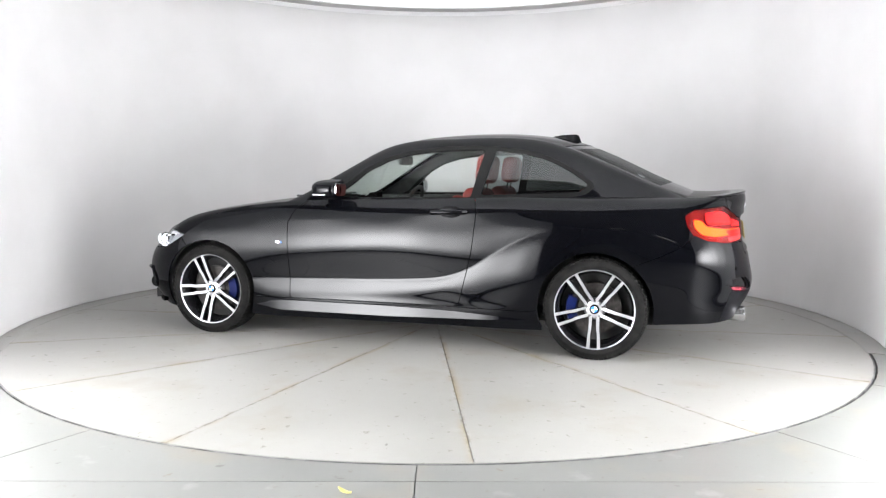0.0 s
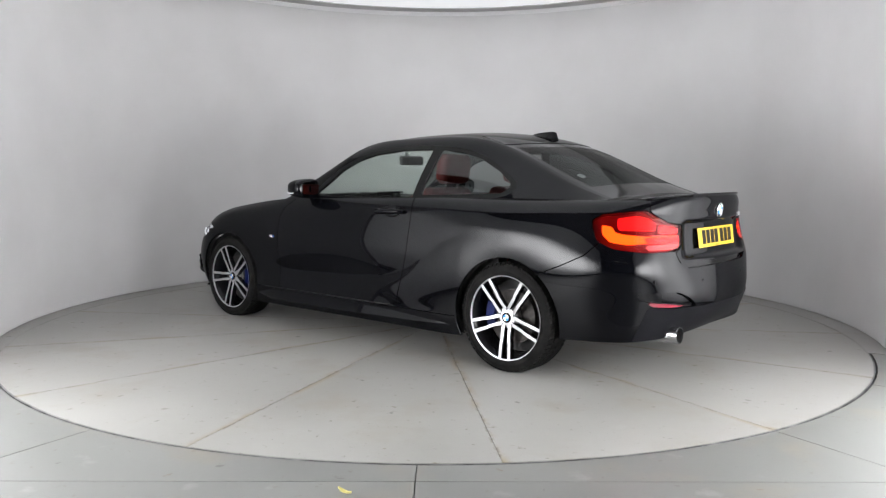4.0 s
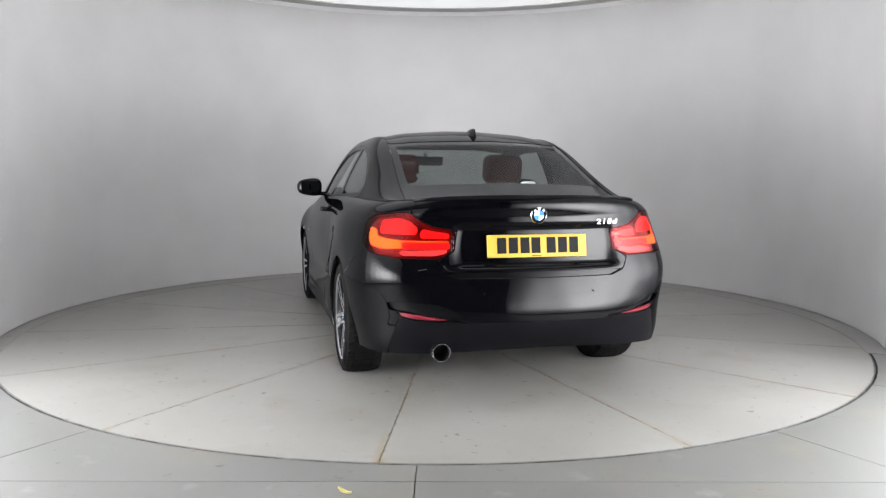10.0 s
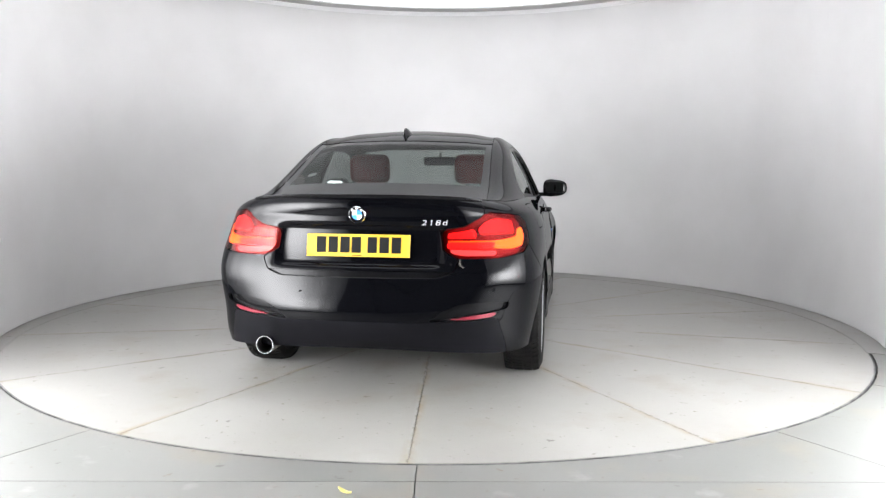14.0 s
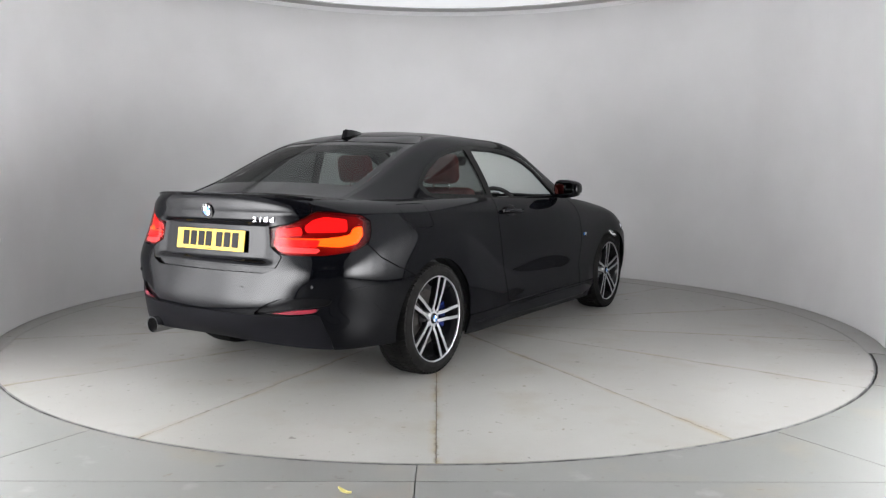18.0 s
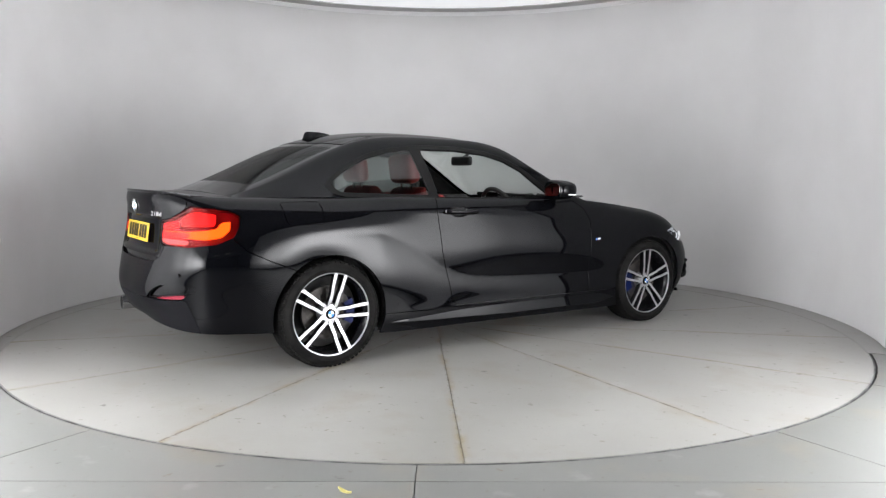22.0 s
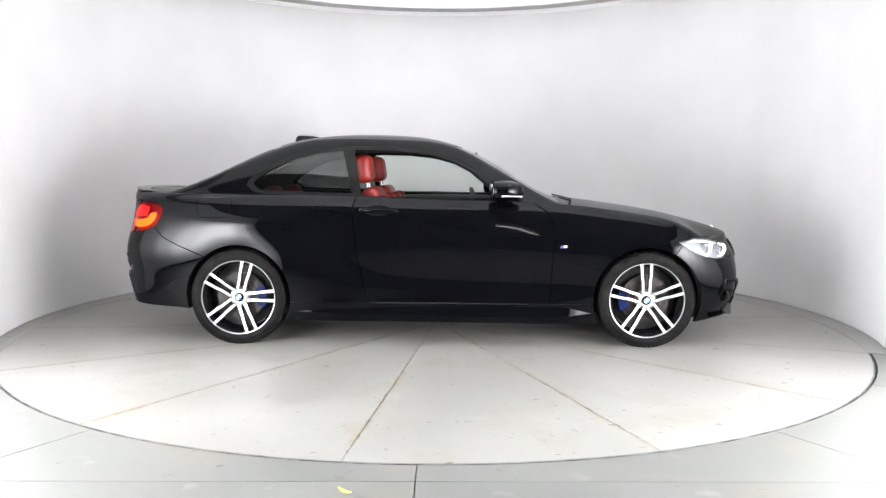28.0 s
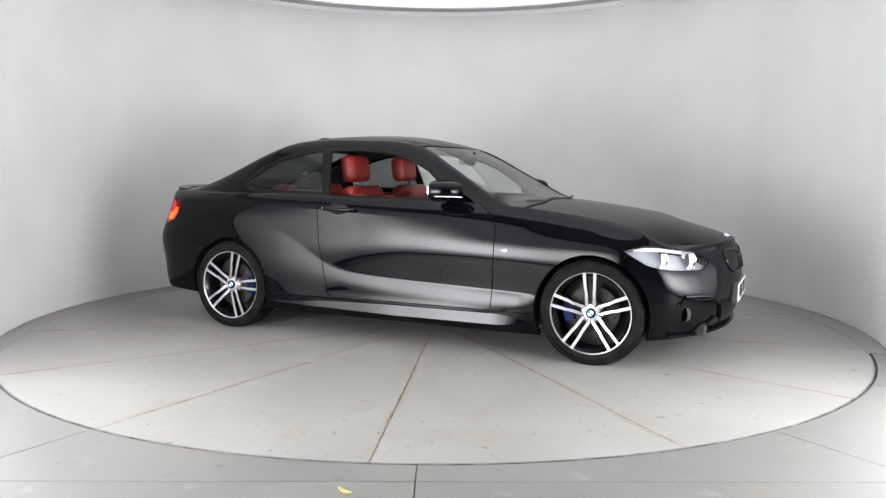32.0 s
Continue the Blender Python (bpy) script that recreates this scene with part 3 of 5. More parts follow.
class Sheet:
    """A piece of surface: point rows (x y z nx ny nz s v) and polygons."""

    def __init__(self, rows, faces):
        self.rows, self.faces = rows, faces

    def keep(self, values, g=0.0):
        """The piece where values > g, cut cleanly along the line."""
        val = np.asarray(values, float) - g
        val[np.abs(val) < 1e-7] = 1e-7
        pos = val > 0
        rows, faces, made = list(self.rows), [], {}
        for f in self.faces:
            n_in = sum(bool(pos[i]) for i in f)
            if n_in == 0:
                continue
            if n_in == len(f):
                faces.append(f)
                continue
            out = []
            for i, j in zip(f, f[1:] + f[:1]):
                if pos[i]:
                    out.append(i)
                if pos[i] != pos[j]:
                    k = (min(i, j), max(i, j))
                    if k not in made:
                        a, b = k
                        w = val[a] / (val[a] - val[b])
                        made[k] = len(rows)
                        rows.append(self.rows[a] * (1 - w) + self.rows[b] * w)
                    out.append(made[k])
            if len(out) > 2:
                faces.append(tuple(out))
        used = sorted({i for f in faces for i in f})
        at = {i: k for k, i in enumerate(used)}
        return Sheet(np.array([rows[i] for i in used]) if used else np.zeros((0, 8)), [tuple(at[i] for i in f) for f in faces])

    def cut(self, shape, g=0.0028):
        """Inside and outside of a shape, a gap wide apart. shape(x, y, z, s) is positive inside, in metres."""
        val = shape(*self.rows[:, :3].T, self.rows[:, 6]) if len(self.rows) else np.zeros(0)
        return self.keep(val, g), self.keep(-val, g)

    def mirrored(self):
        r = self.rows.copy()
        r[:, 1] *= -1
        r[:, 4] *= -1
        return Sheet(r, [f[::-1] for f in self.faces])

    def joined(self, other):
        n = len(self.rows)
        return Sheet(np.vstack([self.rows, other.rows]), self.faces + [tuple(i + n for i in f) for f in other.faces])

    def pieces(self):
        """The connected pieces, largest first."""
        root = list(range(len(self.rows)))

        def find(i):
            while root[i] != i:
                root[i] = root[root[i]]
                i = root[i]
            return i
        for f in self.faces:
            for i in f[1:]:
                root[find(i)] = find(f[0])
        groups = {}
        for f in self.faces:
            groups.setdefault(find(f[0]), []).append(f)
        made = []
        for faces in sorted(groups.values(), key=len, reverse=True):
            used = sorted({i for f in faces for i in f})
            at = {i: k for k, i in enumerate(used)}
            made.append(Sheet(self.rows[used], [tuple(at[i] for i in f) for f in faces]))
        return made

    def moved(self, d):
        r = self.rows.copy()
        r[:, :3] += r[:, 3:6] * d
        return Sheet(r, self.faces)


def grid(points, s=None, v=None):
    """A sheet from an array of points [i, j, xyz], with smooth normals."""
    n, m = points.shape[:2]
    du, dv = np.gradient(points, axis=0), np.gradient(points, axis=1)
    nor = np.cross(du, dv)
    nor /= np.maximum(np.linalg.norm(nor, axis=2, keepdims=True), 1e-9)
    s = np.zeros((n, m)) if s is None else s
    v = np.zeros((n, m)) if v is None else v
    rows = np.concatenate([points, nor, s[..., None], v[..., None]], axis=2).reshape(-1, 8)
    faces = [(i * m + j, (i + 1) * m + j, (i + 1) * m + j + 1, i * m + j + 1) for i in range(n - 1) for j in range(m - 1)]
    return Sheet(rows, faces)


def shaped(points, across="xz", smooth=False, samples=8):
    """Signed distance to a closed outline, positive inside, in the plane of two of x, y, z, s."""
    p = np.array(points, float)
    if smooth:
        n = len(p)
        t = np.arange(0, n, 1 / samples)
        i, w = t.astype(int), (t % 1)[:, None]
        a, b, c, d = p[(i - 1) % n], p[i % n], p[(i + 1) % n], p[(i + 2) % n]
        p = 0.5 * (2 * b + (c - a) * w + (2 * a - 5 * b + 4 * c - d) * w**2 + (3 * b - a - 3 * c + d) * w**3)
    i0, i1 = ["xyzs".index(k) for k in across]

    def f(x, y, z, s):
        q = np.stack([(x, y, z, s)[i0], (x, y, z, s)[i1]], 1)
        best, inside = np.full(len(q), 1e9), np.zeros(len(q), bool)
        for a, b in zip(p, np.roll(p, -1, axis=0)):
            e, w = b - a, q - a
            k = np.clip((w @ e) / (e @ e + 1e-12), 0, 1)
            best = np.minimum(best, ((w - k[:, None] * e) ** 2).sum(1))
            up = (a[1] <= q[:, 1]) != (b[1] <= q[:, 1])
            cr = e[0] * w[:, 1] - e[1] * w[:, 0]
            inside ^= up & ((cr > 0) == (b[1] > a[1]))
        return np.where(inside, 1, -1) * np.sqrt(best)
    return f


def circle(cx, cz, r):
    return lambda x, y, z, s: r - np.hypot(x - cx, z - cz)


# -- side skin
NS, NV = 260, 92
_s = np.concatenate([np.linspace(0, S_END, NS)])
_v = np.concatenate([np.linspace(0, V_CREASE, NV - 11), np.linspace(V_CREASE, V_END, 12)[1:]])
_SS, _VV = np.meshgrid(_s, _v, indexing="ij")


_P = sculpt(skin(_SS, _VV))
# number-plate hollow in the tail: below the boot handle ledge, above the lid's lower lip
_hollow = ease(_SS, 5.14, 5.24) * ease(_P[..., 2], .895, .868) * ease(_P[..., 2], .672, .70)
_P[..., 0] += 0.024 * _hollow
SIDE = grid(_P, _SS, _VV)
SIDE.rows[:, 3:6] *= np.sign((SIDE.rows[:, 3:6] * (SIDE.rows[:, :3] * (1, 1, 0) - (0, -0.01, 0))).sum(1, keepdims=True))


def deck_line(s):
    return LINE_F[7](np.asarray(s, float))


# -- bonnet and boot lid: from the deck edge in to the middle
BONNET_MID = spline([.60, .90, 1.25, 1.57, 1.81, 1.95, 2.035], [.975, .960, .916, .864, .805, .765, .735])
BOOT_MID = spline([-2.238, -2.17, -2.05, -1.85, -1.5, -1.3], [1.02, 1.024, 1.022, 1.028, 1.06, 1.09])


def top_sheet(s0, s1, mid, x_of, n=70, m=40):
    s = np.linspace(s0, s1, n)
    e = deck_line(s)
    w = np.linspace(0, 1, m)
    pts = np.empty((n, m, 3))
    xm = x_of(e[:, 0])
    zm = mid(xm)
    for j, t in enumerate(w):
        pts[:, j, 0] = e[:, 0] * (1 - t) + xm * t + 0
        pts[:, j, 1] = e[:, 1] * (1 - t)
        pts[:, j, 2] = e[:, 2] + (zm - e[:, 2]) * (1 - (1 - t) ** 2.2)
    g = grid(pts, np.repeat(s[:, None], m, 1), np.repeat(w[None], n, 0))
    g.rows[:, 3:6] *= np.sign(g.rows[:, 5:6] + 1e-9)
    return g


S_COWL = S_KNOTS[5] + 0.02
BONNET = top_sheet(0.0, S_COWL, BONNET_MID, lambda x: x + 0.10 * np.clip((1.6 - x) / 0.85, 0, 1))
BOOT = top_sheet(S_KNOTS[8] - 0.05, S_END, BOOT_MID, lambda x: x)

# -- cabin: belt line, roof rail, middle line by x
BELT_Y = spline([.95, .75, 0, -.75, -1.345, -1.75, -1.95][::-1], [.768, .775, .780, .768, .745, .70, .655][::-1])
BELT_Z = spline([.95, .75, 0, -.75, -1.345, -1.75, -1.95][::-1], [.912, .935, .962, .985, .995, .995, .995][::-1])
RAIL_Y = spline([.95, .75, .53, .33, .12, -.30, -.70, -1.0, -1.35, -1.70, -1.95][::-1], [.760, .742, .698, .650, .605, .572, .565, .570, .590, .615, .625][::-1])
RAIL_Z = spline([.95, .75, .53, .33, .12, -.30, -.70, -1.0, -1.35, -1.70, -1.95][::-1], [.90, .950, 1.066, 1.181, 1.293, 1.357, 1.364, 1.333, 1.205, 1.055, .980][::-1])
ROOF_Z = spline([.98, .84, .65, .39, .14, -.12, -.38, -.72, -.97, -1.15, -1.45, -1.67, -1.89, -2.0][::-1], [.89, .953, 1.038, 1.200, 1.322, 1.392, 1.414, 1.414, 1.390, 1.353, 1.235, 1.130, 1.036, .99][::-1])
CAB_FRONT, CAB_REAR = 0.93, -1.93


def cabin_sheets(nx=150, na=34, nb=44):
    x = np.linspace(CAB_FRONT, CAB_REAR, nx)
    by, bz, ry, rz, cz = BELT_Y(x), BELT_Z(x), RAIL_Y(x), RAIL_Z(x), ROOF_Z(x)
    rz = np.maximum(rz, bz + 0.002)
    rise = np.clip((rz - bz) / 0.30, 0, 1)
    a = np.stack([by, bz], 1)
    r = np.stack([ry, rz], 1)
    out = np.stack([rz - bz, by - ry], 1)
    out /= np.maximum(np.linalg.norm(out, axis=1, keepdims=True), 1e-6)
    ctl = [a]
    for t, b in ((.35, .020), (.70, .024), (.92, .014)):
        ctl.append(a * (1 - t) + r * t + out * (b * rise)[:, None])
    ctl.append(r)
    for t in (.92, .75, .5, .25, .0):
        ctl.append(np.stack([ry * t, rz + (cz - rz) * (1 - t**2.0)], 1))
    kn = np.array([0, .35, .70, .92, 1.0, 1.16, 1.5, 2.0, 2.5, 3.0])
    C = np.stack(ctl)
    sp = spline(kn, C.reshape(len(kn), -1), (None, np.concatenate([[-y / 1.0, 0] for y in ry])))
    def make(tt):
        q = np.stack([sp(np.array([t])).reshape(nx, 2) for t in tt], 1)
        pts = np.concatenate([np.repeat(x[:, None], len(tt), 1)[..., None], q], 2)
        g = grid(pts, None, np.repeat(tt[None], nx, 0))
        g.rows[:, 3:6] *= np.sign((g.rows[:, 3:6] * (g.rows[:, :3] - (-.5, 0, .6))).sum(1, keepdims=True))
        return g
    return make(np.linspace(0, 3.0, na + nb))


CABIN = cabin_sheets()


def sheet_object(name, sheet, mat, parent, label="", lip=0.012, both=True, flip=False):
    """A panel with a rolled lip along every edge; its mirror image too when both."""
    rows, faces = sheet.rows, sheet.faces
    if not len(rows):
        return None
    pos, nor = rows[:, :3], rows[:, 3:6] / np.maximum(np.linalg.norm(rows[:, 3:6], axis=1, keepdims=True), 1e-9)
    # faces wound to agree with the normals
    def area(f):
        p = pos[list(f)]
        n = np.zeros(3)
        for i in range(1, len(f) - 1):
            n += np.cross(p[i] - p[0], p[i + 1] - p[0])
        return n
    fl = []
    for f in faces:
        n = area(f)
        if np.linalg.norm(n) < 1e-10:
            continue
        fl.append(f if n @ nor[list(f)].mean(0) > 0 else f[::-1])
    count = {}
    for f in fl:
        for i, j in zip(f, f[1:] + f[:1]):
            count[(i, j)] = count.get((i, j), 0) + 1
    V, N, F = [tuple(p) for p in pos], [tuple(n) for n in nor], list(fl)
    if lip:
        top, low = {}, {}
        edge = [(i, j) for (i, j) in count if (j, i) not in count]
        side = {}
        for i, j in edge:
            if abs(pos[i][1]) < 1e-4 and abs(pos[j][1]) < 1e-4:
                continue
            o = np.cross(pos[j] - pos[i], nor[i])
            o /= max(np.linalg.norm(o), 1e-9)
            for k in (i, j):
                side[k] = side.get(k, np.zeros(3)) + o
        for k, o in side.items():
            o = o / max(np.linalg.norm(o), 1e-9)
            top[k] = len(V)
            V.append(tuple(pos[k]))
            N.append(tuple((o + nor[k] * 0.6) / max(np.linalg.norm(o + nor[k] * 0.6), 1e-9)))
            low[k] = len(V)
            V.append(tuple(pos[k] - nor[k] * lip - o * 0.0))
            N.append(tuple(o))
        for i, j in edge:
            if i in top and j in top:
                F.append((top[j], top[i], low[i], low[j]))
    made = []
    for s in ((1, -1) if both else (1,)):
        me = bpy.data.meshes.new(name)
        me.from_pydata([(x, y * s, z) for x, y, z in V], [], [f if s > 0 else f[::-1] for f in F])
        me.polygons.foreach_set("use_smooth", [True] * len(me.polygons))
        me.normals_split_custom_set_from_vertices([(x, y * s, z) for x, y, z in N])
        me.materials.append(mat)
        ob = new(name, me)
        ob.parent = parent
        tagged(ob, label)
        made.append(ob)
    return made


# ---------------------------------------------------------------- the car, part by part
HUB_X, HUB_Z, ARCH_R = 1.345, 0.312, 0.351
TAIL_LAMP = [(4.590, .895), (4.65, .927), (4.77, .938), (4.895, .948), (4.975, .914), (5.06, .880), (5.15, .868), (5.185, .850), (5.19, .768), (5.11, .728), (4.90, .730), (4.72, .748), (4.63, .785), (4.60, .840)]
HEAD_LAMP = [(1.175, .700), (1.04, .728), (.90, .722), (.66, .692), (.545, .625), (.645, .585), (.90, .592), (1.03, .617), (1.11, .660)]
DOOR = [(.60, 1.10), (.60, .948), (.69, .885), (.735, .80), (.728, .61), (.712, .285), (-.45, .288), (-.49, .31), (-.565, .64), (-.592, .90), (-.575, .955), (-.52, 1.10)]
BOOT_BACK = [(4.90, 1.10), (4.905, .99), (4.92, .945), (4.978, .910), (5.06, .876), (5.192, .862), (5.19, .765), (5.112, .720), (5.135, .660), (5.20, .634), (5.66, .632), (5.66, 1.10)]
GLASS_AREA = [(.50, .970), (.419, .996), (.345, 1.07), (.214, 1.17), (.062, 1.245), (-.091, 1.287), (-.322, 1.313), (-.552, 1.318), (-.705, 1.309), (-.858, 1.290), (-1.009, 1.251), (-1.158, 1.181), (-1.231, 1.135), (-1.300, 1.088), (-1.316, 1.055), (-1.27, 1.010), (-1.18, .992), (-.534, .970)]
DOOR_GLASS = [(.42, .975), (.307, 1.060), (.195, 1.155), (.062, 1.222), (-.091, 1.264), (-.321, 1.290), (-.60, 1.293), (-.535, .984)]
QUARTER_GLASS = [(-.673, 1.290), (-.856, 1.266), (-1.007, 1.228), (-1.155, 1.159), (-1.262, 1.085), (-1.270, 1.060), (-1.22, 1.022), (-.600, .998)]
RECESS = [(4.83, .510), (4.95, .517), (5.09, .508), (5.165, .475), (5.235, .4215), (5.15, .428), (4.95, .463), (4.85, .475)]
REAR_REFLECTOR = [(4.885, .466), (4.95, .460), (5.145, .432), (5.03, .430), (4.92, .440)]
VALANCE_AREA = [(4.79, .10), (4.845, .30), (4.895, .437), (5.02, .424), (5.19, .420), (5.70, .420), (5.70, .10)]
AIR_INTAKE = [(.868, .36), (.838, .428), (.62, .408), (.53, .362), (.53, .275), (.69, .245), (.85, .255)]
KIDNEY = [(.055, .655), (.29, .672), (.345, .640), (.31, .555), (.10, .540), (.05, .575)]
FUEL_FLAP = [(-1.625, .955), (-1.60, .970), (-1.41, .970), (-1.388, .955), (-1.380, .858), (-1.405, .840), (-1.58, .840), (-1.605, .858)]


def band(axis, limit, sign=1):
    """Positive where sign * (coordinate - limit) > 0."""
    i = "xyzs".index(axis)
    return lambda x, y, z, s: sign * ((x, y, z, s)[i] - limit)


def both_of(a, b):
    return lambda x, y, z, s: np.minimum(a(x, y, z, s), b(x, y, z, s))


def line_shape(x0, z0, x1, z1):
    """Positive behind (towards the tail of) the line from (x0, z0) to (x1, z1)."""
    d = np.array([x1 - x0, z1 - z0])
    d /= np.linalg.norm(d)
    return lambda x, y, z, s: (x - x0) * d[1] - (z - z0) * d[0]


def build_body(car):
    side = SIDE
    for hx in (HUB_X, -HUB_X):
        _, side = side.cut(both_of(circle(hx, HUB_Z, ARCH_R), band("s", 0)), 0.0)
    # dark inner shell behind the gaps
    rest = side
    # lamps first
    tail, rest = rest.cut(both_of(shaped(TAIL_LAMP, "sz"), band("s", 4.4)))
    head, rest = rest.cut(both_of(shaped(HEAD_LAMP, "sz"), band("s", 1.4, -1)))
    sheet_object("inner_shell", rest.moved(-0.040), DARK, car, "", 0)
    build_tail_lamp(car, tail)
    build_head_lamp(car, head)
    # boot lid: rear face and deck together
    back, rest = rest.cut(both_of(shaped(BOOT_BACK, "sz"), band("s", 4.6)))
    strip, back = back.cut(band("z", .663, -1), 0.0)
    sheet_object("loading_ledge", strip.joined(strip.mirrored()).moved(-0.02), GLOSS_BLACK, car, "black ledge under the boot lid", 0.0, both=False)
    deck = BOOT.keep(-(BOOT.rows[:, 0] + 1.80 - 0.05 * (BOOT.rows[:, 1] / 0.6) ** 2))
    lid_deck, deck_rest = deck.cut(lambda x, y, z, s: 0.615 - y + 0.0 * x)
    lid = back.joined(lid_deck)
    sheet_object("boot_lid", lid.joined(lid.mirrored()), PAINT, car, "glossy black boot lid", 0.014, both=False)
    sheet_object("rear_shoulder", deck_rest, PAINT, car, "", 0.0)
    # door, bumpers, wings, skirts
    door, rest = rest.cut(both_of(shaped(DOOR, "xz"), band("x", -1.0)))
    skirt, rest = rest.cut(both_of(band("z", .283, -1), both_of(band("x", -1.12), band("x", 1.12, -1))))
    rear_line = shaped([(-1.55, .578), (-1.72, .648), (-1.845, .708), (-1.90, .765), (-1.93, .80), (-2.6, .80), (-2.6, .0), (-1.345, .0), (-1.345, .578)], "xz")
    bumper, rest = rest.cut(both_of(rear_line, band("x", -1.345, -1)))
    more, rest = rest.cut(both_of(band("x", -2.02, -1), band("z", .80, -1)), 0.0)
    bumper = bumper.joined(more)
    nose, rest = rest.cut(lambda x, y, z, s: -np.where(x > 1.345, line_shape(1.50, .60, 1.60, .735)(x, y, z, s), 1.0))
    wing, quarter = rest.cut(band("x", 0.3))
    flap, quarter = quarter.cut(both_of(shaped(FUEL_FLAP, "xz", True), band("x", -1.3, -1)), 0.0)
    # only the right side has the flap; the left keeps it as plain panel
    sheet_object("quarter_panel", quarter, PAINT, car, "", 0.014)
    flap_in = flap.keep(shaped(FUEL_FLAP, "xz", True)(*flap.rows[:, :3].T, flap.rows[:, 6]), 0.0035)
    sheet_object("quarter_inlay", flap, PAINT, car, "", 0.0, both=False)
    sheet_object("fuel_flap", flap_in.mirrored(), PAINT, car, "black fuel filler flap", 0.010, both=False)
    sheet_object("front_wing", wing, PAINT, car, "", 0.014)
    doors = sheet_object("door", door, PAINT, car, "glossy black door", 0.014)
    sheet_object("side_skirt", skirt, PAINT, car, "", 0.014)
    # rear bumper and its pieces
    valance, bumper = bumper.cut(both_of(shaped(VALANCE_AREA, "sz"), band("s", 4.7)), 0.0012)
    mirror, bumper = bumper.cut(both_of(shaped(REAR_REFLECTOR, "sz"), band("s", 4.7)), 0.001)
    m2, valance = valance.cut(both_of(shaped(REAR_REFLECTOR, "sz"), band("s", 4.7)), 0.001)
    recess, bumper = bumper.cut(both_of(shaped(RECESS, "sz"), band("s", 4.7)), 0.001)
    r2, valance = valance.cut(both_of(shaped(RECESS, "sz"), band("s", 4.7)), 0.001)
    sheet_object("rear_bumper", bumper.joined(bumper.mirrored()), PAINT, car, "glossy black rear bumper", 0.014, both=False)
    sheet_object("rear_valance", valance.joined(valance.mirrored()), VALANCE, car, "satin dark grey lower bumper", 0.014, both=False)
    sheet_object("bumper_recess", recess.joined(r2).moved(-0.022), GLOSS_BLACK, car, "", 0.0)
    sheet_object("reflector", mirror.joined(m2).moved(-0.004), REFLECTOR, car, "red rear reflector", 0.01)
    # nose
    intake, nose = nose.cut(both_of(shaped(AIR_INTAKE, "sz"), band("s", 1.3, -1)))
    kidney, nose = nose.cut(both_of(shaped(KIDNEY, "sz", True), band("s", 1.3, -1)))
    nose, *scraps = nose.pieces()
    for scrap in scraps:
        if len(scrap.faces) > 20:
            sheet_object("bumper_corner", scrap, PAINT, car, "glossy black bumper corner", 0.014)
    sheet_object("front_bumper", nose.joined(nose.mirrored()), PAINT, car, "glossy black front bumper", 0.014, both=False)
    sheet_object("air_intake", intake.moved(-0.035), DARK, car, "black mesh air intake", 0.0)
    sheet_object("kidney_grille", kidney.moved(-0.025), DARK, car, "", 0.0)
    # bonnet
    bonnet = BONNET.keep(BONNET.rows[:, 7] - 0.007)
    sheet_object("bonnet", bonnet.joined(bonnet.mirrored()), PAINT, car, "glossy black bonnet", 0.014, both=False)
    return doors


def build_cabin(car, doors):
    lower = CABIN.keep(1.10 - CABIN.rows[:, 7])
    upper = CABIN.keep(CABIN.rows[:, 7] - 1.112)
    area, frame_sheet = lower.cut(shaped(GLASS_AREA, "xz"), 0.0)
    sheet_object("side_frame", frame_sheet, PAINT, car, "", 0.0)
    door_glass, area = area.cut(shaped(DOOR_GLASS, "xz"), 0.0)
    quarter_glass, seal = area.cut(shaped(QUARTER_GLASS, "xz"), 0.0)
    sheet_object("window_seal", seal.moved(-0.002), SEAL, car, "black rubber window surround", 0.02)
    sheet_object("side_window", door_glass.moved(-0.010), GLASS_CLEAR, car, "raised clear door window", 0.0, both=False)
    sheet_object("quarter_window", quarter_glass.moved(-0.006), GLASS_QUARTER, car, "dark tinted quarter window", 0.0)
    # roof, screens
    def header(x, y):
        return 0.13 - 0.10 * (y / 0.6) ** 2 - x
    front = upper.keep(-header(upper.rows[:, 0], upper.rows[:, 1]), 0.0)
    roof = upper.keep(header(upper.rows[:, 0], upper.rows[:, 1]), 0.0)
    tail = lambda r: -1.215 + 0.13 * (r[:, 1] / 0.55) ** 2 - r[:, 0]
    rear = roof.keep(tail(roof.rows), 0.0)
    roof = roof.keep(-tail(roof.rows), 0.0)
    sheet_object("roof", roof.joined(roof.mirrored()), PAINT, car, "glossy black roof", 0.012, both=False)
    ws = front.joined(front.mirrored())
    sheet_object("windscreen", ws.moved(-0.004), GLASS_FRONT, car, "clear windscreen", 0.0, both=False)
    rw = rear.joined(rear.mirrored())
    rim_band = lambda r: np.minimum(np.minimum(r[:, 7] - 1.24, tail(r) - 0.06), r[:, 0] + 1.77 - 0.08 * (r[:, 1] / 0.6) ** 2)
    sheet_object("rear_window", rw.keep(rim_band(rw.rows)).moved(-0.003), GLASS_REAR, car, "dark tinted rear window", 0.0, both=False)
    r = rear.rows
    tag = rear.keep(np.minimum(0.022 - abs(r[:, 0] + 1.585), 0.026 - abs(r[:, 1] - 0.445)))
    sheet_object("window_sticker", tag.moved(-0.008), WHITE, car, "small white sticker inside the rear window", 0.0, both=False)
    sheet_object("rear_window_border", rw.keep(-rim_band(rw.rows)).moved(-0.003), GLOSS_BLACK, car, "", 0.0, both=False)


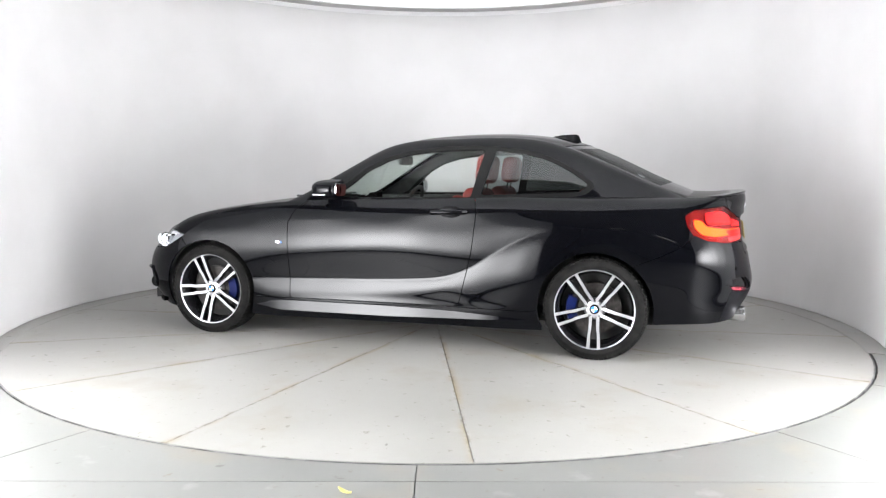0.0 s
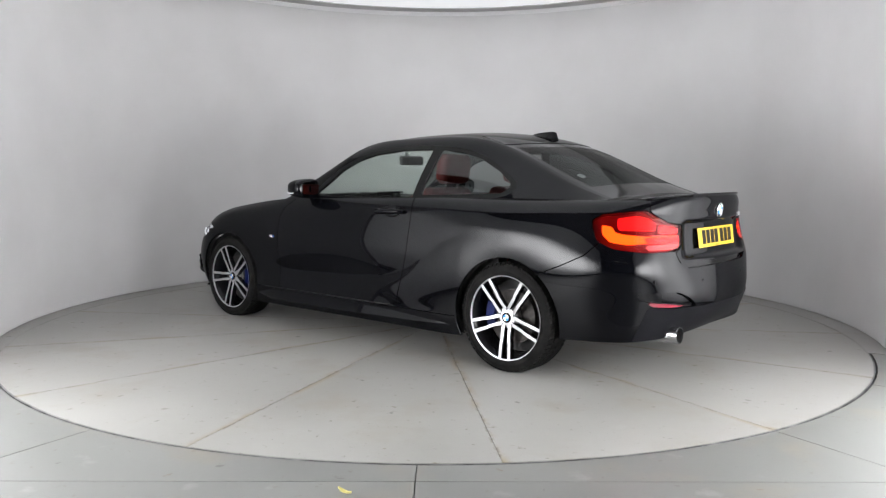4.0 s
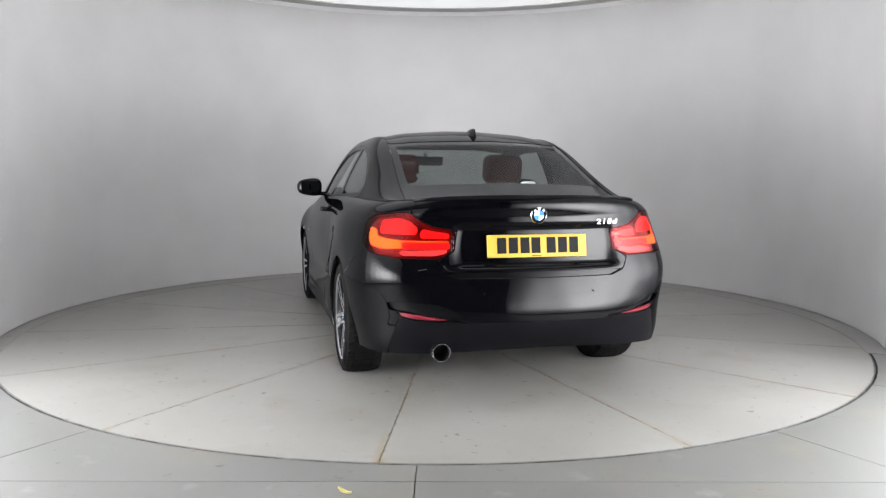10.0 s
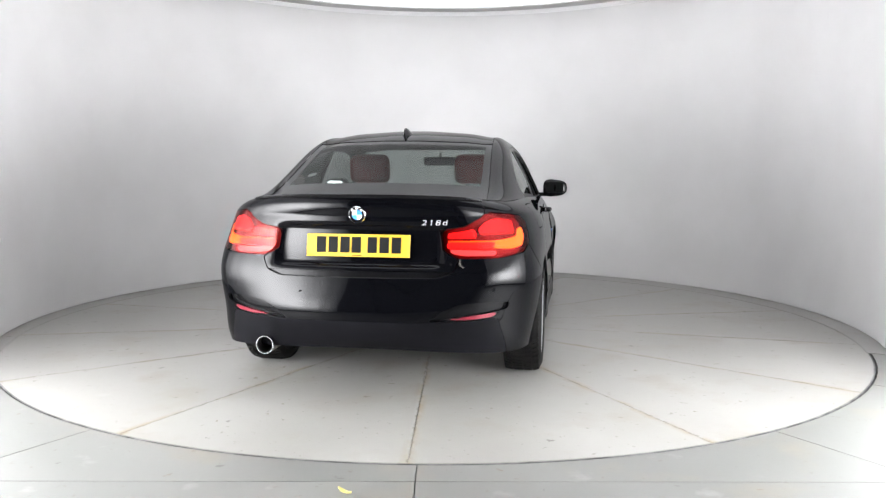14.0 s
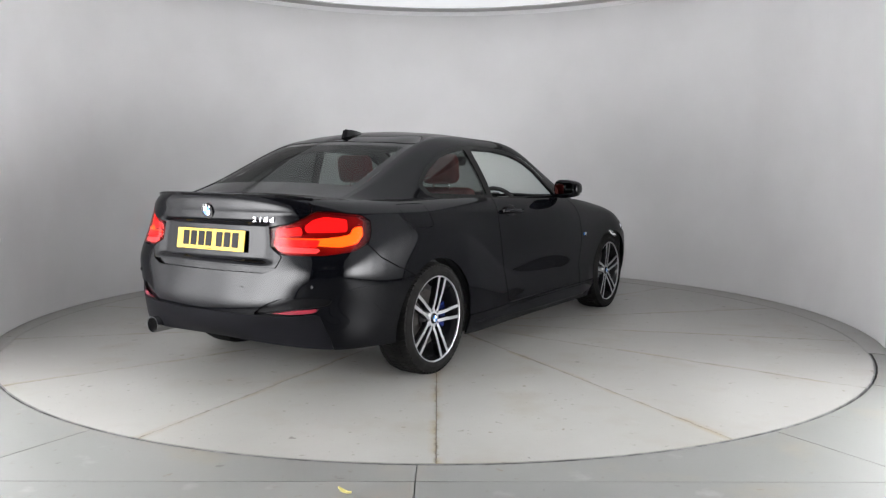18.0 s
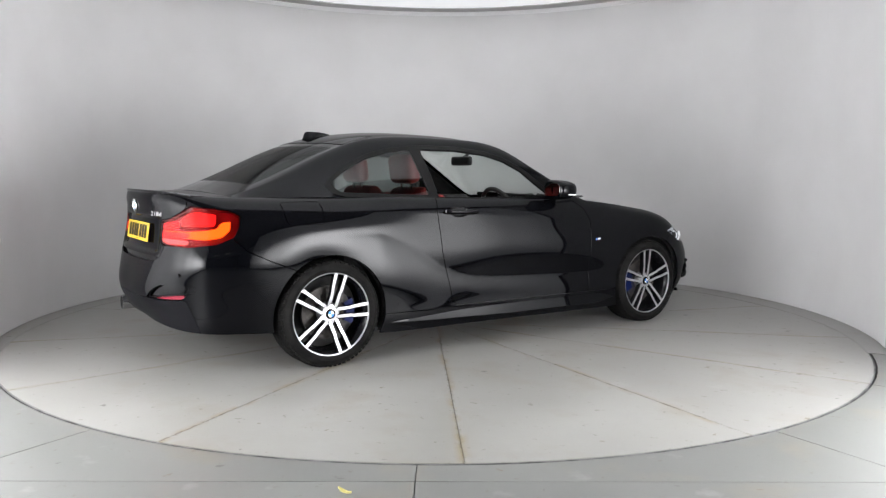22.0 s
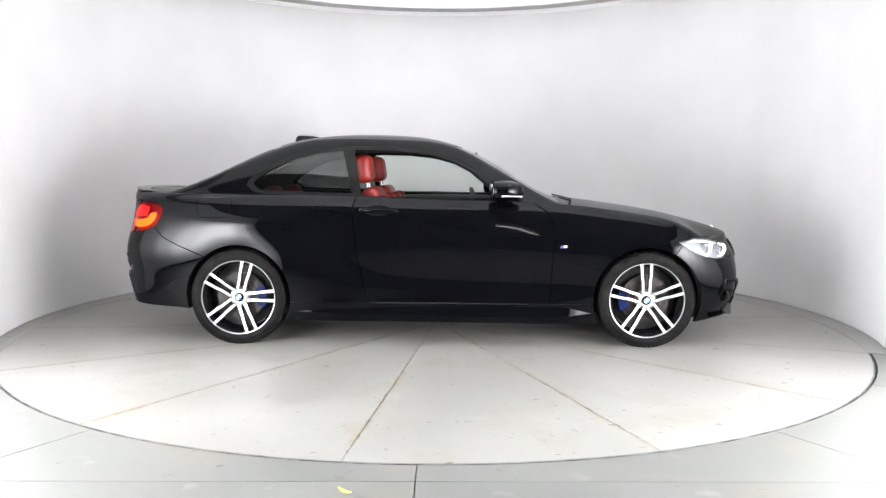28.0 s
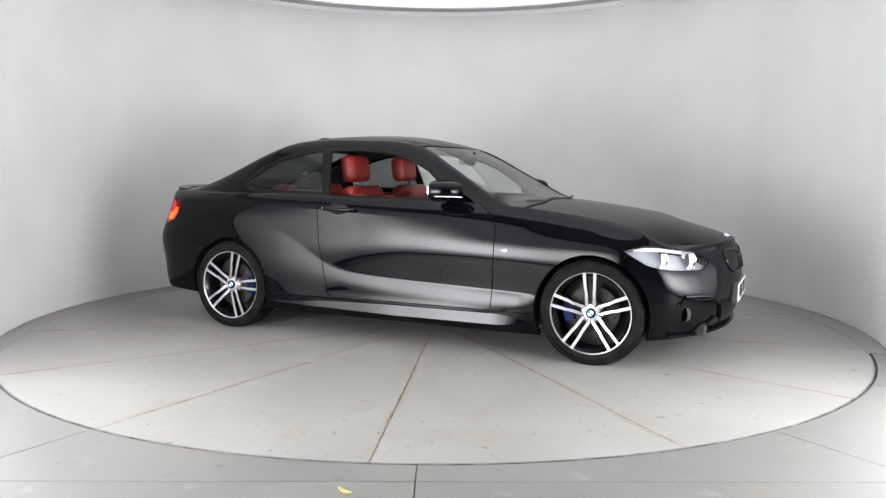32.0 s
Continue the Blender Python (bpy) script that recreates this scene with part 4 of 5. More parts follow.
def build_tail_lamp(car, sheet):
    for k, sg in enumerate((1, -1)):
        lamp = new("tail_lamp")
        lamp.parent = car
        tagged(lamp, "lit red wrap-round tail lamp")
        mirror = (lambda a: a) if sg > 0 else (lambda a: a.mirrored())
        r = sheet.rows
        sheet_object("housing", mirror(sheet.moved(-0.035)), RED_BODY, lamp, "", 0, both=False)
        sheet_object("lens", mirror(sheet), LENS_RED, lamp, "", 0.03, both=False)
        def piece(name, outline, out, mat, label="", lip=0.004):
            area = shaped(outline, "sz")
            return sheet_object(name, mirror(sheet.keep(area(*r[:, :3].T, r[:, 6])).moved(out)), mat, lamp, label, lip, both=False)
        piece("light_bar", [(4.650, .872), (4.712, .862), (4.728, .832), (4.80, .822), (4.92, .812), (5.165, .812), (5.165, .796), (4.93, .778), (4.80, .772), (4.70, .785), (4.655, .825)], -0.010, LAMP_GLOW, "glowing amber light bar")
        piece("inner_bar", [(4.91, .806), (5.168, .806), (5.170, .772), (4.93, .772)], -0.008, LAMP_RED, "glowing red inner bar")
        piece("upper_light", [(4.735, .908), (4.86, .920), (4.93, .905), (4.985, .872), (4.985, .842), (4.745, .846)], -0.012, LAMP_RED, "glowing red upper field")
        piece("inner_light", [(5.005, .872), (5.06, .860), (5.150, .848), (5.165, .822), (5.005, .826)], -0.012, LAMP_RED)
        for k in range(14):
            s0 = 4.745 + 0.017 * k
            piece("lamp_rib", [(s0, .842), (s0 + .010, .842), (s0 + .010, .829), (s0, .829)], -0.011, RED_BODY, "", 0.0)
        piece("reversing_lens", [(4.905, .764), (5.155, .770), (5.150, .754), (5.09, .741), (4.93, .741)], -0.006, REVERSE_LENS, "whitish clear reversing lens")
        for k in range(3):
            z0 = .747 + .007 * k
            piece("lens_rib", [(4.93, z0), (5.13, z0 + .003), (5.13, z0 + .005), (4.93, z0 + .002)], -0.004, RED_BODY, "", 0.0)


def build_head_lamp(car, sheet):
    for sg in (1, -1):
        lamp = new("headlamp")
        lamp.parent = car
        tagged(lamp, "clear lit headlamp with chrome interior")
        mirror = (lambda a: a) if sg > 0 else (lambda a: a.mirrored())
        r = sheet.rows
        sheet_object("housing", mirror(sheet.moved(-0.05)), GLOWING_SILVER, lamp, "", 0, both=False)
        sheet_object("lens", mirror(sheet), LENS_CLEAR, lamp, "", 0.05, both=False)
        brow = shaped([(1.15, .698), (1.03, .722), (.90, .716), (.66, .686), (.63, .668), (.90, .698), (1.03, .704)], "sz")
        sheet_object("lamp_brow", mirror(sheet.keep(brow(*r[:, :3].T, r[:, 6])).moved(-0.012)), LAMP_BROW, lamp, "", 0.004, both=False)
        for s0, z0 in ((.92, .648), (.72, .640)):
            P = skin(np.array([s0]), np.array([.60]))[0]
            bm = bmesh.new()
            M = Matrix.Translation((P[0] - 0.045, (P[1] - 0.035) * sg, z0)) @ Matrix.Rotation(radians(-35 * sg), 4, "Z") @ Matrix.Rotation(radians(90), 4, "Z")
            lathe(bm, [(0.0, -0.01), (0.028, -0.012), (0.038, -0.02), (0.042, -0.045), (0.046, -0.02)], 24, Matrix(M))
            part("projector", bm, CHROME, lamp, "", True)
            bm = bmesh.new()
            lathe(bm, [(0.047, -0.02), (0.049, -0.004), (0.056, -0.004), (0.058, -0.02)], 28, Matrix(M), 0, radians(250), radians(-215))
            part("daytime_light", bm, HEAD_GLOW, lamp, "", True)


def build_wheel(car, x, y, turn, steer=0.0):
    """One wheel about the local y axis, outer face towards +y."""
    w = new("wheel")
    w.parent = car
    tagged(w, "black and silver twin-spoke alloy wheel")
    s = 1 if y > 0 else -1
    w.location = (x, y, HUB_Z)
    w.rotation_euler = (0, 0, (0 if s > 0 else math.pi) + steer)
    # tyre: outer wall at y=0
    bm = bmesh.new()
    lathe(bm, [(0.236, -0.200), (0.262, -0.214), (0.292, -0.208), (0.309, -0.192), (0.317, -0.165), (0.3185, -0.11), (0.317, -0.055), (0.309, -0.024), (0.292, -0.004), (0.272, 0.004), (0.256, 0.001), (0.245, -0.008), (0.240, -0.014)], 72)
    bmesh.ops.recalc_face_normals(bm, faces=bm.faces[:])
    tyre = part("tyre", bm, RUBBER, w, "", True)
    # tread blocks
    bm = bmesh.new()
    n = 64
    for k in range(n):
        a = 2 * math.pi * k / n
        for y0, y1, lean in ((-0.045, -0.012, 0.25), (-0.095, -0.055, 0.12), (-0.155, -0.105, -0.12), (-0.205, -0.165, -0.25)):
            for c in range(1):
                a0, a1 = a - 0.035, a + 0.035
                q = []
                for aa, yy in ((a0, y0), (a1, y0), (a1 + lean * 0.15, y1), (a0 + lean * 0.15, y1)):
                    edge = 0.3215 if -0.17 < yy < -0.04 else 0.3125
                    q.append((edge, aa, yy))
                top = [bm.verts.new((r * math.cos(t), yy, r * math.sin(t))) for r, t, yy in q]
                low = [bm.verts.new(((r - 0.012) * math.cos(t), yy, (r - 0.012) * math.sin(t))) for r, t, yy in q]
                bm.faces.new(top)
                for i in range(4):
                    bm.faces.new((top[i], low[i], low[(i + 1) % 4], top[(i + 1) % 4]))
    bmesh.ops.recalc_face_normals(bm, faces=bm.faces[:])
    part("tread", bm, RUBBER, w)
    # rim barrel and lip
    bm = bmesh.new()
    lathe(bm, [(0.243, -0.012), (0.238, -0.020), (0.232, -0.030), (0.222, -0.050), (0.218, -0.19), (0.240, -0.205)], 72)
    part("rim", bm, RIM_BLACK, w, "", True)
    bm = bmesh.new()
    lathe(bm, [(0.2395, -0.014), (0.2405, -0.007), (0.2455, -0.005), (0.2475, -0.009), (0.2475, -0.016)], 72)
    part("rim_edge", bm, RIM_SILVER, w, "bright machined rim edge", True)
    # spokes: five pairs, black body with a machined face
    for k in range(5):
        for d in (-1, 1):
            A = Matrix.Rotation(-(turn + k * 2 * math.pi / 5), 4, "Y")

            def loop(r, off, half, yy):
                return [A @ Vector((r, yy, off - half)), A @ Vector((r, yy, off + half))]
            face_rows, low_rows = [], []
            for r, off, half, yy in ((0.040, 0.0225, 0.0100, -0.030), (0.08, 0.0225, 0.0095, -0.022), (0.13, 0.0238, 0.0090, -0.017), (0.145, 0.0275, 0.0088, -0.015), (0.19, 0.0298, 0.0092, -0.012), (0.2405, 0.0325, 0.0100, -0.009)):
                face_rows.append(loop(r, d * off, half, yy))
                low_rows.append(loop(r, d * off, half + 0.0035, yy - 0.006) + loop(r, d * (off - 0.002), half * 0.8, yy - 0.04))
            bm = bmesh.new()
            vs = [[bm.verts.new(p) for p in row] for row in face_rows]
            for a, b in zip(vs, vs[1:]):
                bm.faces.new((a[0], a[1], b[1], b[0]))
            part("spoke_face", bm, RIM_SILVER, w)
            bm = bmesh.new()
            vs = [[bm.verts.new(p) for p in fr + lr] for fr, lr in zip(face_rows, low_rows)]
            for a, b in zip(vs, vs[1:]):
                for i, j in ((0, 2), (2, 4), (1, 3), (3, 5), (4, 5)):
                    bm.faces.new((a[i], a[j], b[j], b[i]))
            bmesh.ops.recalc_face_normals(bm, faces=bm.faces[:])
            part("spoke", bm, RIM_BLACK, w)
    # hub, cap, bolts
    bm = bmesh.new()
    lathe(bm, [(0.0, -0.030), (0.040, -0.030), (0.055, -0.034), (0.066, -0.050), (0.066, -0.09)], 40)
    part("hub", bm, RIM_SILVER, w, "", True)
    bm = bmesh.new()
    lathe(bm, [(0.0, -0.0205), (0.024, -0.0215), (0.029, -0.024), (0.031, -0.031)], 32)
    cap = part("centre_cap", bm, GLOSS_BLACK, w, "round cap with blue and white quarters", True)
    for q in range(4):
        bm = bmesh.new()
        c = bm.verts.new((0, -0.0195, 0))
        ring = [bm.verts.new((0.019 * math.cos(t), -0.0198, 0.019 * math.sin(t))) for t in np.linspace(q * math.pi / 2, (q + 1) * math.pi / 2, 7)]
        for a, b in zip(ring, ring[1:]):
            bm.faces.new((c, a, b))
        part("cap_quarter", bm, (BLUE, WHITE)[q % 2], w)
    for k in range(5):
        a = turn + (k + 0.5) * 2 * math.pi / 5
        bm = bmesh.new()
        M = Matrix.Translation((0.052 * math.cos(a), 0, 0.052 * math.sin(a)))
        lathe(bm, [(0.0, -0.026), (0.007, -0.026), (0.009, -0.030), (0.009, -0.045)], 6, M)
        part("wheel_bolt", bm, STEEL, w)
    # brakes
    bm = bmesh.new()
    lathe(bm, [(0.06, -0.085), (0.158, -0.085), (0.158, -0.110), (0.06, -0.110)], 56)
    part("brake_disc", bm, DISC, w, "grey steel brake disc")
    bm = bmesh.new()
    a0 = math.pi if x > 0 else 0.0
    fwd = (a0 if s > 0 else math.pi - a0)
    lathe(bm, [(0.118, -0.066), (0.176, -0.066), (0.184, -0.085), (0.176, -0.125), (0.118, -0.125), (0.112, -0.09), (0.118, -0.066)], 14, None, 0, radians(52), fwd - radians(26))
    part("brake_caliper", bm, CALIPER, w, "blue painted brake caliper", True)
    # dark drum behind
    bm = bmesh.new()
    lathe(bm, [(0.0, -0.150), (0.215, -0.150)], 32)
    part("backplate", bm, DARK, w)
    return w


def build_seat(car, x, y, name="front_seat", scale=1.0):
    seat = new(name)
    seat.parent = car
    seat.location = (x, y, 0.0)
    tagged(seat, "red leather seat with headrest")
    def block(nm, dims, loc, rot, bev, mat=LEATHER):
        bm = bmesh.new()
        box(bm, -dims[0] / 2, dims[0] / 2, -dims[1] / 2, dims[1] / 2, -dims[2] / 2, dims[2] / 2)
        bevelled(bm, bev, 4)
        ob = part(nm, bm, mat, seat, "", True)
        ob.location = loc
        ob.rotation_euler = (0, radians(rot), 0)
        return ob
    block("cushion", (0.50, 0.50, 0.16), (0.22, 0, 0.42), -8, 0.05)
    block("backrest", (0.13, 0.46, 0.62), (-0.08, 0, 0.74), -17, 0.055)
    for s in (-1, 1):
        block("bolster", (0.17, 0.10, 0.52), (-0.03, s * 0.20, 0.73), -17, 0.045)
    block("headrest", (0.115, 0.28, 0.20), (-0.215, 0, 1.165), -8, 0.05)
    for s in (-1, 1):
        bm = bmesh.new()
        tube(bm, [(-0.185, s * 0.06, 1.00), (-0.205, s * 0.06, 1.10)], 0.007, 8)
        part("headrest_post", bm, CHROME, seat)
    return seat


def build_interior(car):
    build_seat(car, -0.335, 0.37)
    build_seat(car, -0.345, -0.37)
    # rear bench
    bm = bmesh.new()
    box(bm, -1.02, -0.62, -0.56, 0.56, 0.36, 0.50)
    bevelled(bm, 0.05, 3)
    part("rear_cushion", bm, LEATHER, car, "", True)
    for y in (0.30, -0.30):
        bm = bmesh.new()
        box(bm, -0.06, 0.06, -0.26, 0.26, -0.28, 0.28)
        bevelled(bm, 0.045, 4)
        ob = part("rear_backrest", bm, LEATHER, car, "red leather rear backrest", True)
        ob.location, ob.rotation_euler = (-1.12, y, 0.67), (0, radians(-22), 0)
        bm = bmesh.new()
        box(bm, -0.05, 0.05, -0.12, 0.12, -0.055, 0.055)
        bevelled(bm, 0.04, 4)
        ob = part("rear_headrest", bm, LEATHER, car, "", True)
        ob.location, ob.rotation_euler = (-1.225, y * 1.1, 0.985), (0, radians(-14), 0)
        for s in (-1, 1):
            bm = bmesh.new()
            tube(bm, [(-1.19, y * 1.1 + s * 0.055, 0.88), (-1.215, y * 1.1 + s * 0.055, 0.97)], 0.007, 8)
            part("rear_headrest_post", bm, CHROME, car)
    bm = bmesh.new()
    box(bm, -1.80, -1.20, -0.62, 0.62, 0.965, 0.985)
    part("parcel_shelf", bm, DASH, car)
    # floor tub
    bm = bmesh.new()
    box(bm, -1.25, 1.0, -0.72, 0.72, 0.20, 0.24)
    part("cabin_floor", bm, DASH, car)
    # dashboard
    bm = bmesh.new()
    box(bm, 0.38, 0.95, -0.72, 0.72, 0.62, 0.905)
    bevelled(bm, 0.06, 4)
    part("dashboard", bm, DASH, car, "black soft-touch dashboard", True)
    bm = bmesh.new()
    box(bm, 0.40, 0.60, -0.52, -0.24, 0.86, 0.955)
    bevelled(bm, 0.04, 4)
    part("instrument_hood", bm, DASH, car, "", True)
    bm = bmesh.new()
    box(bm, 0.42, 0.435, -0.13, 0.13, 0.90, 0.99)
    bevelled(bm, 0.006, 2)
    part("screen", bm, GLOSS_BLACK, car)
    for s in (1, -1):
        bm = bmesh.new()
        box(bm, -0.60, 0.72, 0.70 * s - 0.035, 0.70 * s + 0.035, 0.30, 0.955)
        bevelled(bm, 0.02, 2)
        part("door_trim", bm, DASH, car, "", True)
        bm = bmesh.new()
        box(bm, -1.20, -0.61, 0.68 * s - 0.05, 0.68 * s + 0.05, 0.30, 0.965)
        bevelled(bm, 0.02, 2)
        part("side_trim", bm, DASH, car, "", True)
    # steering wheel, right-hand drive
    bm = bmesh.new()
    ring = []
    M = Matrix.Translation((0.27, -0.37, 0.86)) @ Matrix.Rotation(radians(65), 4, "Y")
    n, k = 40, 10
    for i in range(n):
        a = 2 * math.pi * i / n
        ring.append([bm.verts.new(M @ Vector(((0.18 + 0.016 * math.cos(2 * math.pi * j / k)) * math.cos(a), (0.18 + 0.016 * math.cos(2 * math.pi * j / k)) * math.sin(a), 0.016 * math.sin(2 * math.pi * j / k)))) for j in range(k)])
    for i in range(n):
        for j in range(k):
            bm.faces.new((ring[i][j], ring[(i + 1) % n][j], ring[(i + 1) % n][(j + 1) % k], ring[i][(j + 1) % k]))
    for a in (0.2, math.pi - 0.2, -math.pi / 2):
        b2 = box(bm, 0.02, 0.175, -0.018, 0.018, -0.02, 0.0, M @ Matrix.Rotation(a + math.pi / 2, 4, "Z"))
    box(bm, -0.06, 0.06, -0.07, 0.07, -0.02, 0.012, M)
    part("steering_wheel", bm, DASH, car, "black steering wheel", True)
    # rear-view mirror
    bm = bmesh.new()
    box(bm, 0.16, 0.20, -0.125, 0.125, 1.195, 1.265)
    bevelled(bm, 0.018, 3)
    tube(bm, [(0.19, 0, 1.25), (0.24, 0, 1.285)], 0.012)
    part("rear_view_mirror", bm, PLASTIC, car, "", True)
    # roof lining
    lining = CABIN.keep(np.minimum(CABIN.rows[:, 7] - 1.02, np.minimum(0.05 - CABIN.rows[:, 0], CABIN.rows[:, 0] + 1.08))).moved(-0.03)
    sheet_object("roof_lining", lining.joined(lining.mirrored()), DASH, car, "", 0, both=False)
    pillars = CABIN.keep(1.13 - CABIN.rows[:, 7])
    _, pillars = pillars.cut(shaped(GLASS_AREA, "xz"), 0.0)
    sheet_object("pillar_trim", pillars.moved(-0.03), DASH, car, "", 0)


def roundel(car, M, r):
    """A plain round badge: dark ring, quarters in blue and white, chrome rim."""
    bm = bmesh.new()
    lathe(bm, [(0.0, 0.0), (r * 0.92, 0.001), (r, -0.003), (r, -0.008)], 40, M)
    badge = part("badge", bm, GLOSS_BLACK, car, "round badge with blue and white quarters", True)
    bm = bmesh.new()
    lathe(bm, [(r * 0.93, 0.001), (r * 0.97, 0.0035), (r * 1.02, 0.001), (r * 1.02, -0.006)], 40, M)
    part("badge_rim", bm, CHROME, badge, "", True)
    for q in range(4):
        bm = bmesh.new()
        c = bm.verts.new(M @ Vector((0, 0.0022, 0)))
        ring = [bm.verts.new(M @ Vector((r * 0.62 * math.cos(t), 0.0022, r * 0.62 * math.sin(t)))) for t in np.linspace(q * math.pi / 2, (q + 1) * math.pi / 2, 8)]
        for a, b in zip(ring, ring[1:]):
            bm.faces.new((c, a, b))
        part("badge_quarter", bm, (WHITE, BLUE)[q % 2], badge)
    for k in range(3):
        bm = bmesh.new()
        a = math.pi / 2 + (k - 1) * 0.75
        box(bm, -r * 0.13, r * 0.13, 0.001, 0.0025, -r * 0.09, r * 0.09, M @ Matrix.Translation((r * 0.78 * math.cos(a), 0, r * 0.78 * math.sin(a))) @ Matrix.Rotation(-(a - math.pi / 2), 4, "Y"))
        part("badge_mark", bm, WHITE, badge)


def lettering(text, size, M, mat, parent, name, depth=0.002, width=1.0, spacing=1.0):
    cu = bpy.data.curves.new(name, "FONT")
    cu.body, cu.size, cu.extrude, cu.align_x = text, size, depth, "CENTER"
    cu.space_character = spacing
    tmp = new(name + "_curve", cu)
    bpy.context.view_layer.update()
    me = bpy.data.meshes.new_from_object(tmp.evaluated_get(bpy.context.evaluated_depsgraph_get()))
    bpy.data.objects.remove(tmp)
    me.transform(M @ Matrix.Diagonal((width, 1, 1, 1)))
    me.materials.clear()
    me.materials.append(mat)
    ob = new(name, me)
    ob.parent = parent
    return ob


def number_plate(car, M, mat, label):
    """Plate 520 x 111 mm; its writing is plain bars."""
    bm = bmesh.new()
    box(bm, -0.26, 0.26, -0.0555, 0.0555, -0.004, 0.0)
    bevelled(bm, 0.002, 1)
    bm.transform(M)
    plate = part("number_plate", bm, mat, car, label)
    for x in (-0.185, -0.125, -0.065, -0.008, 0.072, 0.132, 0.192):
        bm = bmesh.new()
        box(bm, x - 0.0235, x + 0.0235, -0.036, 0.042, 0.0005, 0.0016, M)
        part("plate_bar", bm, INK, plate)
    bm = bmesh.new()
    box(bm, -0.030, 0.020, -0.0505, -0.0465, 0.0005, 0.0014, M)
    part("plate_bar", bm, INK, plate)
    return plate


def rear_frame(y, z, out=0.0, tilt=0.0):
    """Pose on the tail: local x to the right seen from behind, local y up, local z outwards (towards -x)."""
    s = S_END - abs(y)
    vs = np.linspace(0.02, V_END, 200)
    P = skin(np.full(200, s), vs)
    P = P[np.argmin(abs(P[:, 2] - z))]
    return Matrix(((0, -math.sin(tilt), -math.cos(tilt), P[0] - out), (-1, 0, 0, y), (0, math.cos(tilt), -math.sin(tilt), z), (0, 0, 0, 1)))


def tail_pose(y, z, out=0.0):
    """Pose on the tail's own slope: local x to the right seen from behind, local y up along the face, local z outwards."""
    vs = np.linspace(0.1, V_END, 400)
    P = skin(np.full(400, S_END - abs(y)), vs)
    k = int(np.clip(np.argmin(abs(P[:, 2] - z)), 6, 393))
    Q = skin(np.full(400, S_END - abs(y) - 0.02), vs)[k]
    up = Vector(P[k + 6] - P[k - 6]).normalized()
    side = Vector(Q - P[k]).normalized()          # outwards along the left half
    if y < 0:
        side.y, p = -side.y, Vector((P[k][0], -P[k][1], P[k][2]))
        right = side
    else:
        p, right = Vector(P[k]), -side
    n = right.cross(up).normalized()
    if n.x > 0:
        n = -n
    right = Vector((0, 0, 1)).cross(n).normalized()
    m = Matrix((right, n.cross(right), n)).transposed().to_4x4()
    return Matrix.Translation(p + n * out) @ m


def on_skin(s, z):
    """The point of the left flank at body station s and height z."""
    P = skin(np.full(160, s), np.linspace(0.0, V_END, 160))
    return P[np.argmin(abs(P[:, 2] - z))]


def SKIRT_Y(x):
    """Half width of the body at sill height."""
    P = SIDE.rows[:, :3]
    near = P[(abs(P[:, 0] - x) < 0.06) & (abs(P[:, 2] - 0.255) < 0.03)]
    return float(near[:, 1].mean())


